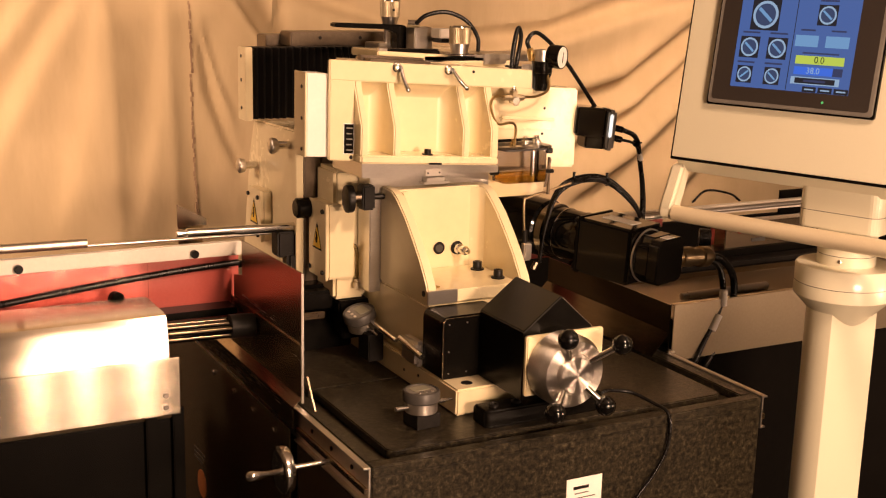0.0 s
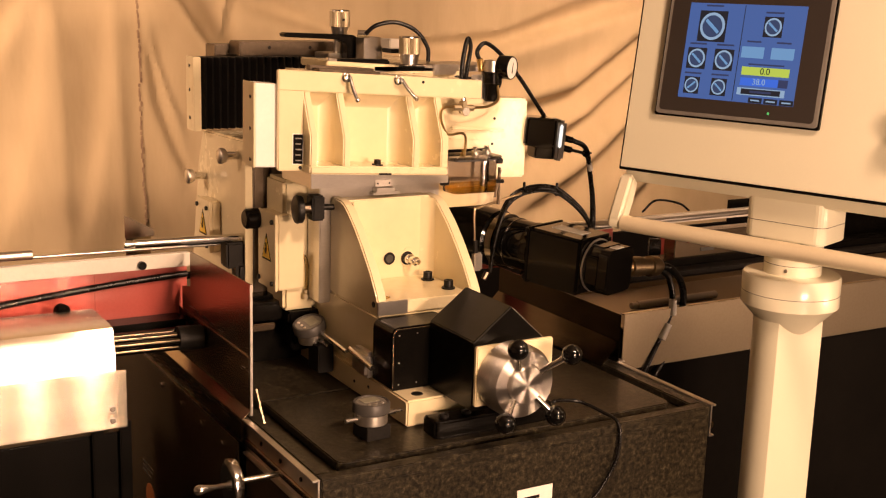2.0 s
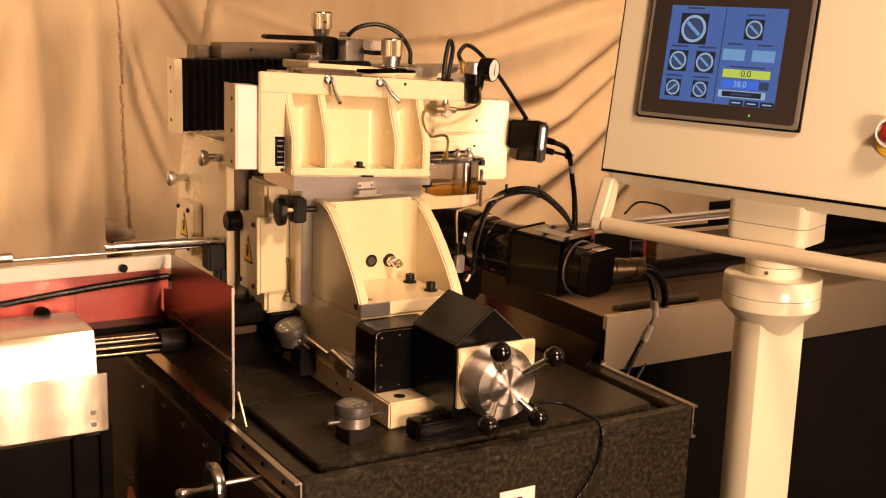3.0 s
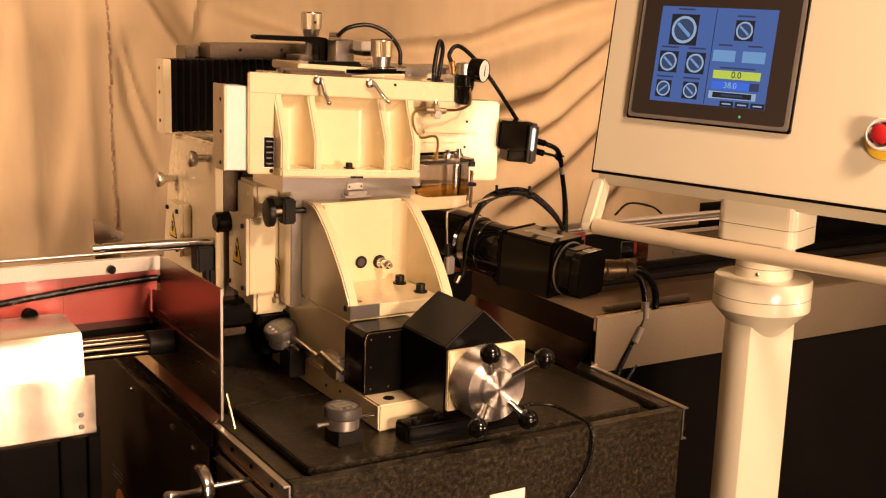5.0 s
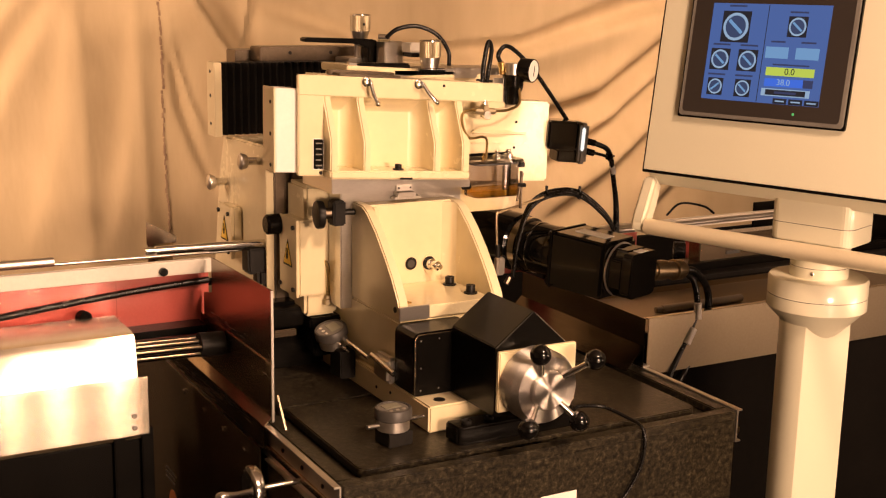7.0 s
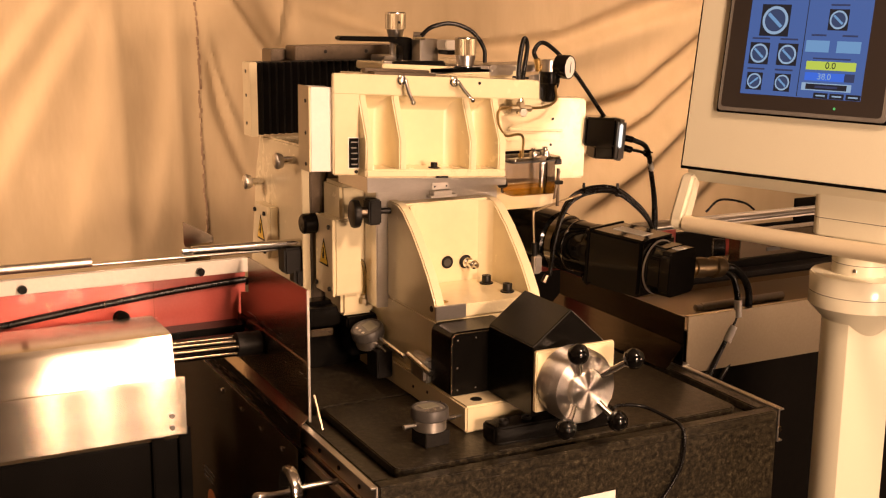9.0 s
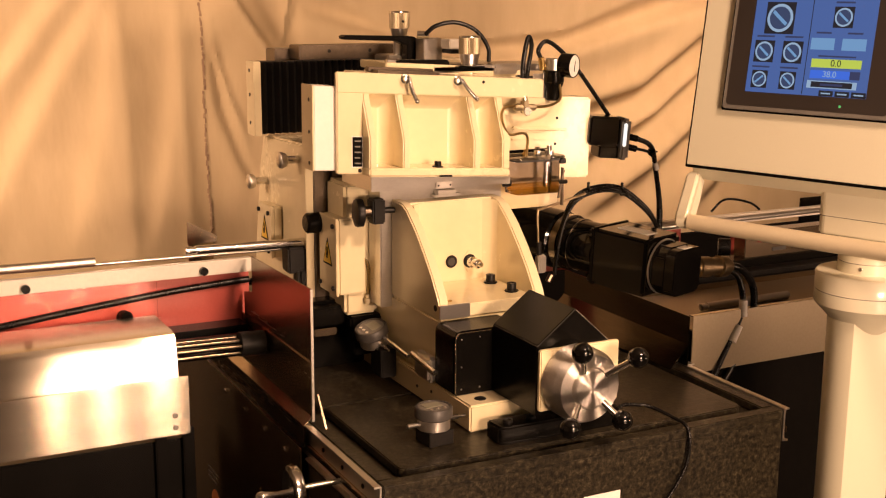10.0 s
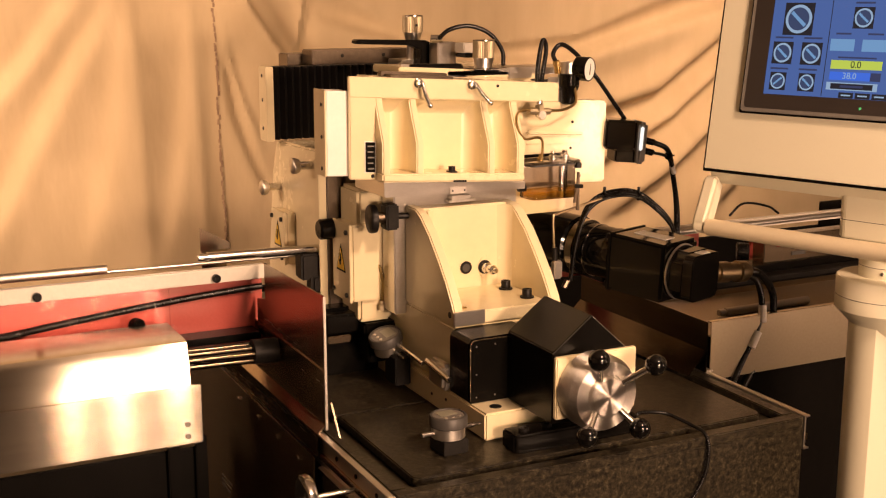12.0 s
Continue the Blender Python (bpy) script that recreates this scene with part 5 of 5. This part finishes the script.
# ---- unloading side: channel, rails ----
chan = thing("discharge_channel", (1.2, 0.42, 0.85), "stainless discharge channel with a polished rod lying in it", "channel")
part("front_wall", S().box(0.790, 2.4, 0.298, 0.301, 0.872, 0.987, 0.0006), CHANNEL, chan)
part("floor_sheet", S().box(0.790, 2.4, 0.3012, 0.548, 0.957, 0.960, 0.0004), CHANNEL, chan)
part("back_wall", S().box(0.790, 2.4, 0.5485, 0.5515, 0.872, 0.972, 0.0006), STAINLESS, chan)
part("front_lip", S().box(0.790, 2.4, 0.3012, 0.312, 0.985, 0.987, 0.0004), STAINLESS, chan)
lone("ground_rod", S().lathe((0.888, 0.400, 0.969), (1, 0.02, 0), [(0, 0.006), (0.001, 0.0075), (0.012, 0.0075), (0.013, 0.006), (0.016, 0.006), (0.017, 0.0085), (0.235, 0.0085), (0.237, 0.007)], 20), ALU, (0.95, 0.40, 0.960), "polished ground rod lying in the channel", "rod")
rr = thing("discharge_rail", (1.3, 0.68, 0.95), "discharge rail with a red back plate and black guide", "work rail")
part("rail_bar", S().box(0.78, 2.6, 0.690, 0.710, 1.066, 1.086, 0.002), IVORY, rr, "white rail bar")
part("back_plate", S().box(1.25, 1.46, 0.740, 0.746, 0.95, 1.030, 0.001), RED, rr, "red back plate")
part("end_plate", S().box(1.462, 2.6, 0.740, 0.746, 0.95, 1.10, 0.001), BLACK, rr)
part("back_plate", S().box(0.60, 1.098, 0.740, 0.746, 0.988, 1.055, 0.001), RED, rr, "red back plate")
part("lower_guide", S().box(0.78, 2.6, 0.600, 0.66, 0.985, 1.000, 0.002), BLACK, rr)
part("lower_step", S().box(0.78, 2.6, 0.56, 0.5995, 0.972, 0.984, 0.002), OXIDE, rr)
part("front_rod", S().cyl((0.78, 0.66, 1.080), (2.6, 0.66, 1.092), 0.006), ALU, rr)
part("roller", S().cyl((1.118, 0.63, 1.030), (1.140, 0.615, 1.030), 0.020, 24), RUBBER, rr)
cb = thing("control_box", (1.3, 0.63, 1.0), "grey metal sensor box on the discharge rail", "control box")
part("box", S().box(1.180, 1.47, 0.610, 0.65, 1.0005, 1.060, 0.002), SHEET, cb)
for x in (1.22, 1.245, 1.30):
    part("lamp", S().cyl((x, 0.610, 1.040), (x, 0.607, 1.040), 0.005, 12), ESTOP if x < 1.28 else IVORY, cb)
part("label", S().box(1.26, 1.30, 0.608, 0.6098, 1.012, 1.020, 0), GREYPL, cb)
lone("small_cable", S().tube([(1.192, 0.75, 1.086), (1.233, 0.75, 1.112), (1.305, 0.75, 1.100), (1.34, 0.75, 1.08)], 0.0028), RUBBER, (1.25, 0.75, 1.08), "small black cable looping over the rail", "cable")
setting("side_skirt", S().box(0.80, 2.4, 0.305, 0.54, 0.0, 0.870, 0), SKIRT, "black drape under the channel")

# ---- control console on its column ----
AZ = 19.4
FRONT = (0.635, 0.152, 1.306)
LEANB = 9.0
console = thing("control_console", FRONT, "beige operator console with a touch screen on a flat-sided round column", "control console")
ORIGIN[console.name] = (0, 0, 0)
console.matrix_basis = pose(*FRONT, 0, 0, AZ - 90)
tiltm = pose(0, 0, 0, -LEANB, 0, 0)


def cpart(name, shape, mat, parent, label="", lean=True):
    """A part in the console's own space: x along its face, y away from the operator, z up."""
    if lean:
        bmesh.ops.transform(shape.bm, matrix=tiltm, verts=shape.bm.verts)
    return part(name, shape, mat, parent, label)


PW, PH = 0.64, 0.44
cab = cpart("cabinet", S().prism([(0.006, 0.004), (0.006, PH - 0.004), (0.13, PH - 0.004), (0.13, 0.05), (0.09, -0.018), (0.03, -0.018)], "x", 0.004, PW - 0.004, 0.006), CONSOLE, console)
cpart("gasket", S().box(0.0, PW, 0.0028, 0.0062, 0.0, PH, 0.001), BLACK, console, "black gasket round the front")
front = cpart("front_plate", S().box(0.004, PW - 0.004, 0.0, 0.0027, 0.005, PH - 0.004, 0.001), CONSOLE, console)
SX, SZ, SW, SH = 0.0625, 0.1035, 0.288, 0.225
bez = cpart("screen_bezel", S().prism(rounded(SX, SX + SW, SZ, SZ + SH, 0.006, (0, 1, 2, 3)), "y", -0.009, -0.0001, 0.0015), MIDGREY, console, "brown-grey screen bezel")
cpart("bezel_rim", S().prism(rounded(SX - 0.003, SX + SW + 0.003, SZ - 0.003, SZ + SH + 0.003, 0.004, (0, 1, 2, 3)), "y", -0.006, -0.0002, 0.001), BLACK, bez)
LX, LZ, LW, LH = 0.1015, SZ + 0.030, 0.206, 0.157
cpart("bezel_panel", S().prism(rounded(SX + 0.0065, SX + SW - 0.0065, SZ + 0.0065, SZ + SH - 0.0065, 0.006, (0, 1, 2, 3)), "y", -0.0094, -0.0086, 0.0002), BEZEL, bez, "dark panel round the screen")
lcd = cpart("touch_screen", S().box(LX, LX + LW, -0.0098, -0.0091, LZ, LZ + LH, 0), LCD, console, "lit blue touch screen with round dials")
cpart("led", S().cyl((SX + 0.205, -0.0092, SZ + 0.016), (SX + 0.205, -0.0100, SZ + 0.016), 0.0022, 10), LED, bez)


def at_screen(u, v):
    return LX + u * LW, LZ + (1 - v) * LH


def tile(name, u, v, w, h, mat, lift=0):
    x, z = at_screen(u, v)
    y = -0.0099 - 0.0003 * lift
    return cpart(name, S().box(x - w * LW / 2, x + w * LW / 2, y, y + 0.0002, z - h * LH / 2, z + h * LH / 2, 0), mat, lcd)


def disc(name, u, v, r, mat, lift):
    x, z = at_screen(u, v)
    y = -0.0099 - 0.0003 * lift
    return cpart(name, S().lathe((x, y + 0.0002, z), (0, -1, 0), [(0, r), (0.0002, r)], 28), mat, lcd)


for u, v, r in ((0.22, 0.24, 0.0225), (0.74, 0.22, 0.0145), (0.12, 0.58, 0.0155), (0.36, 0.58, 0.0155), (0.11, 0.865, 0.0125), (0.35, 0.865, 0.0125)):
    tile("dial_ground", u, v, 2.25 * r / LW, 2.25 * r / LH, LCD_DARK, 0)
    disc("dial_ring", u, v, r, LCD_WHITE, 1)
    disc("dial_face", u, v, r * 0.80, LCD_KNOB, 2)
    x, z = at_screen(u, v)
    sgn = -1 if (u, v) != (0.11, 0.865) else 1
    cpart("pointer", S().block(pose(x, -0.0110, z, 0, 40 * -sgn, 0), r * 1.4, 0.0002, r * 0.24, 0), LCD_PALE, lcd)
    tile("text_bar", u, v - 1.35 * r / LH - 0.02, 0.15, 0.018, LCD_GREY, 0)
tile("divider", 0.485, 0.5, 0.006, 0.98, LCD_DARK, 0)
for u in (0.60, 0.85):
    tile("button", u, 0.485, 0.19, 0.115, LCD_PALE, 0)
    tile("text_bar", u, 0.375, 0.12, 0.018, LCD_GREY, 0)
tile("field", 0.73, 0.675, 0.40, 0.085, LCD_YELLOW, 0)
tile("field", 0.69, 0.785, 0.32, 0.080, LCD_BLUE, 0)
tile("field", 0.89, 0.785, 0.08, 0.080, LCD_GREY, 0)
tile("field", 0.715, 0.885, 0.40, 0.075, LCD_WHITE, 0)
tile("field", 0.715, 0.885, 0.33, 0.055, LCD_DARK, 1)
tile("text_bar", 0.715, 0.885, 0.18, 0.022, LCD_GREY, 2)
tile("text_bar", 0.73, 0.605, 0.30, 0.016, LCD_GREY, 0)
for u in (0.68, 0.81, 0.94):
    tile("button", u, 0.97, 0.115, 0.055, LCD_DARK, 0)
    tile("text_bar", u, 0.97, 0.075, 0.014, LCD_WHITE, 1)


def reading(text, u, v, size, mat):
    """Lit figures on the screen."""
    c = bpy.data.curves.new("figures", "FONT")
    c.body, c.size, c.align_x, c.align_y, c.extrude = text, size, "CENTER", "CENTER", 0.0001
    ob = new("figures", c)
    bpy.context.view_layer.update()
    me = bpy.data.meshes.new_from_object(ob.evaluated_get(bpy.context.evaluated_depsgraph_get()))
    bpy.data.objects.remove(ob)
    x, z = at_screen(u, v)
    me.transform(tiltm @ pose(x, -0.0108, z, 90, 0, 0))
    me.materials.clear()
    me.materials.append(mat)
    ob = new("figures", me)
    ob.parent = lcd
    return ob


reading("0.0", 0.73, 0.675, 0.0145, LCD_DARK)
reading("38.0", 0.69, 0.785, 0.0135, LCD_WHITE)

stop = cpart("stop_collar", S().lathe((0.502, 0.0, 0.108), (0, -1, 0), [(0, 0.032), (0.004, 0.031), (0.006, 0.024)], 36), YELLOW, console, "yellow emergency stop collar")
cpart("stop_shroud", S().lathe((0.502, -0.005, 0.114), (0, -1, 0), [(0, 0.024), (0.022, 0.024), (0.024, 0.022), (0.022, 0.019), (0.004, 0.018)], 32), WHITE, stop)
cpart("stop_button", S().lathe((0.502, -0.009, 0.114), (0, -1, 0), [(0, 0.012), (0.016, 0.015), (0.024, 0.014), (0.028, 0.009)], 28), ESTOP, stop, "red mushroom button")

for x in (0.013, PW - 0.013):
    cpart("handle_bracket", S().prism([(0.010, -0.004), (0.034, -0.018), (0.026, -0.06), (0.014, -0.100), (-0.006, -0.106), (-0.013, -0.088), (-0.002, -0.05)], "x", x - 0.014, x + 0.014, 0.006, 3), CONSOLE, console)
cpart("handle_bar", S().cyl((0.026, 0.0, -0.092), (PW - 0.026, 0.0, -0.092), 0.0138, 28), BARPAINT, console, "satin champagne tubular handle bar")
NX, NY = 0.303, 0.075
cpart("neck", S().prism(rounded(NX - 0.070, NX + 0.068, NY - 0.050, NY + 0.048, 0.018, (0, 1, 2, 3)), "z", -0.085, -0.012, 0.003), CONSOLE, console, lean=False)
cpart("pivot", S().cyl((NX, NY, -0.150), (NX, NY, -0.084), 0.047, 40, 0.003), CONSOLE, console, lean=False)
cpart("neck_groove", S().prism(rounded(NX - 0.0703, NX + 0.0683, NY - 0.0503, NY + 0.0483, 0.0182, (0, 1, 2, 3)), "z", -0.0560, -0.0552, 0), OXIDE, console, lean=False)
cpart("pivot_groove", S().lathe((NX, NY, -0.1270), (0, 0, 1), [(0, 0.0468), (0.0006, 0.0474), (0.0012, 0.0468)], 40), OXIDE, console, lean=False)
cpart("pivot_screw", S().cyl((NX + 0.010, NY - 0.0455, -0.1340), (NX + 0.010, NY - 0.0485, -0.1340), 0.0035, 12), CHROME, console, lean=False)
ring = cpart("collar", S().lathe((NX, NY, -0.226), (0, 0, 1), [(-0.022, 0.030), (0.030, 0.0800), (0.078, 0.0800), (0.081, 0.0775), (0.082, 0.048)], 48), CONSOLE, console, lean=False)
cpart("collar_groove", S().lathe((NX, NY, -0.176), (0, 0, 1), [(0, 0.0795), (0.0012, 0.0803), (0.0024, 0.0795)], 48), OXIDE, ring, lean=False)
# round tube with one flat side
tube = [(NX + 0.0565 * math.cos(radians(a)), NY + 0.0565 * math.sin(radians(a))) for a in range(23, 282, 6)]
cpart("column", S().prism(tube, "z", -1.290, -0.206, 0.0), CONSOLE, console, lean=False)
cpart("base_flange", S().cyl((NX, NY, -1.304), (NX, NY, -1.288), 0.16, 40, 0.004), CONSOLE, console, lean=False)


def motions():
    """Nothing in the place moves but the camera."""


motions()
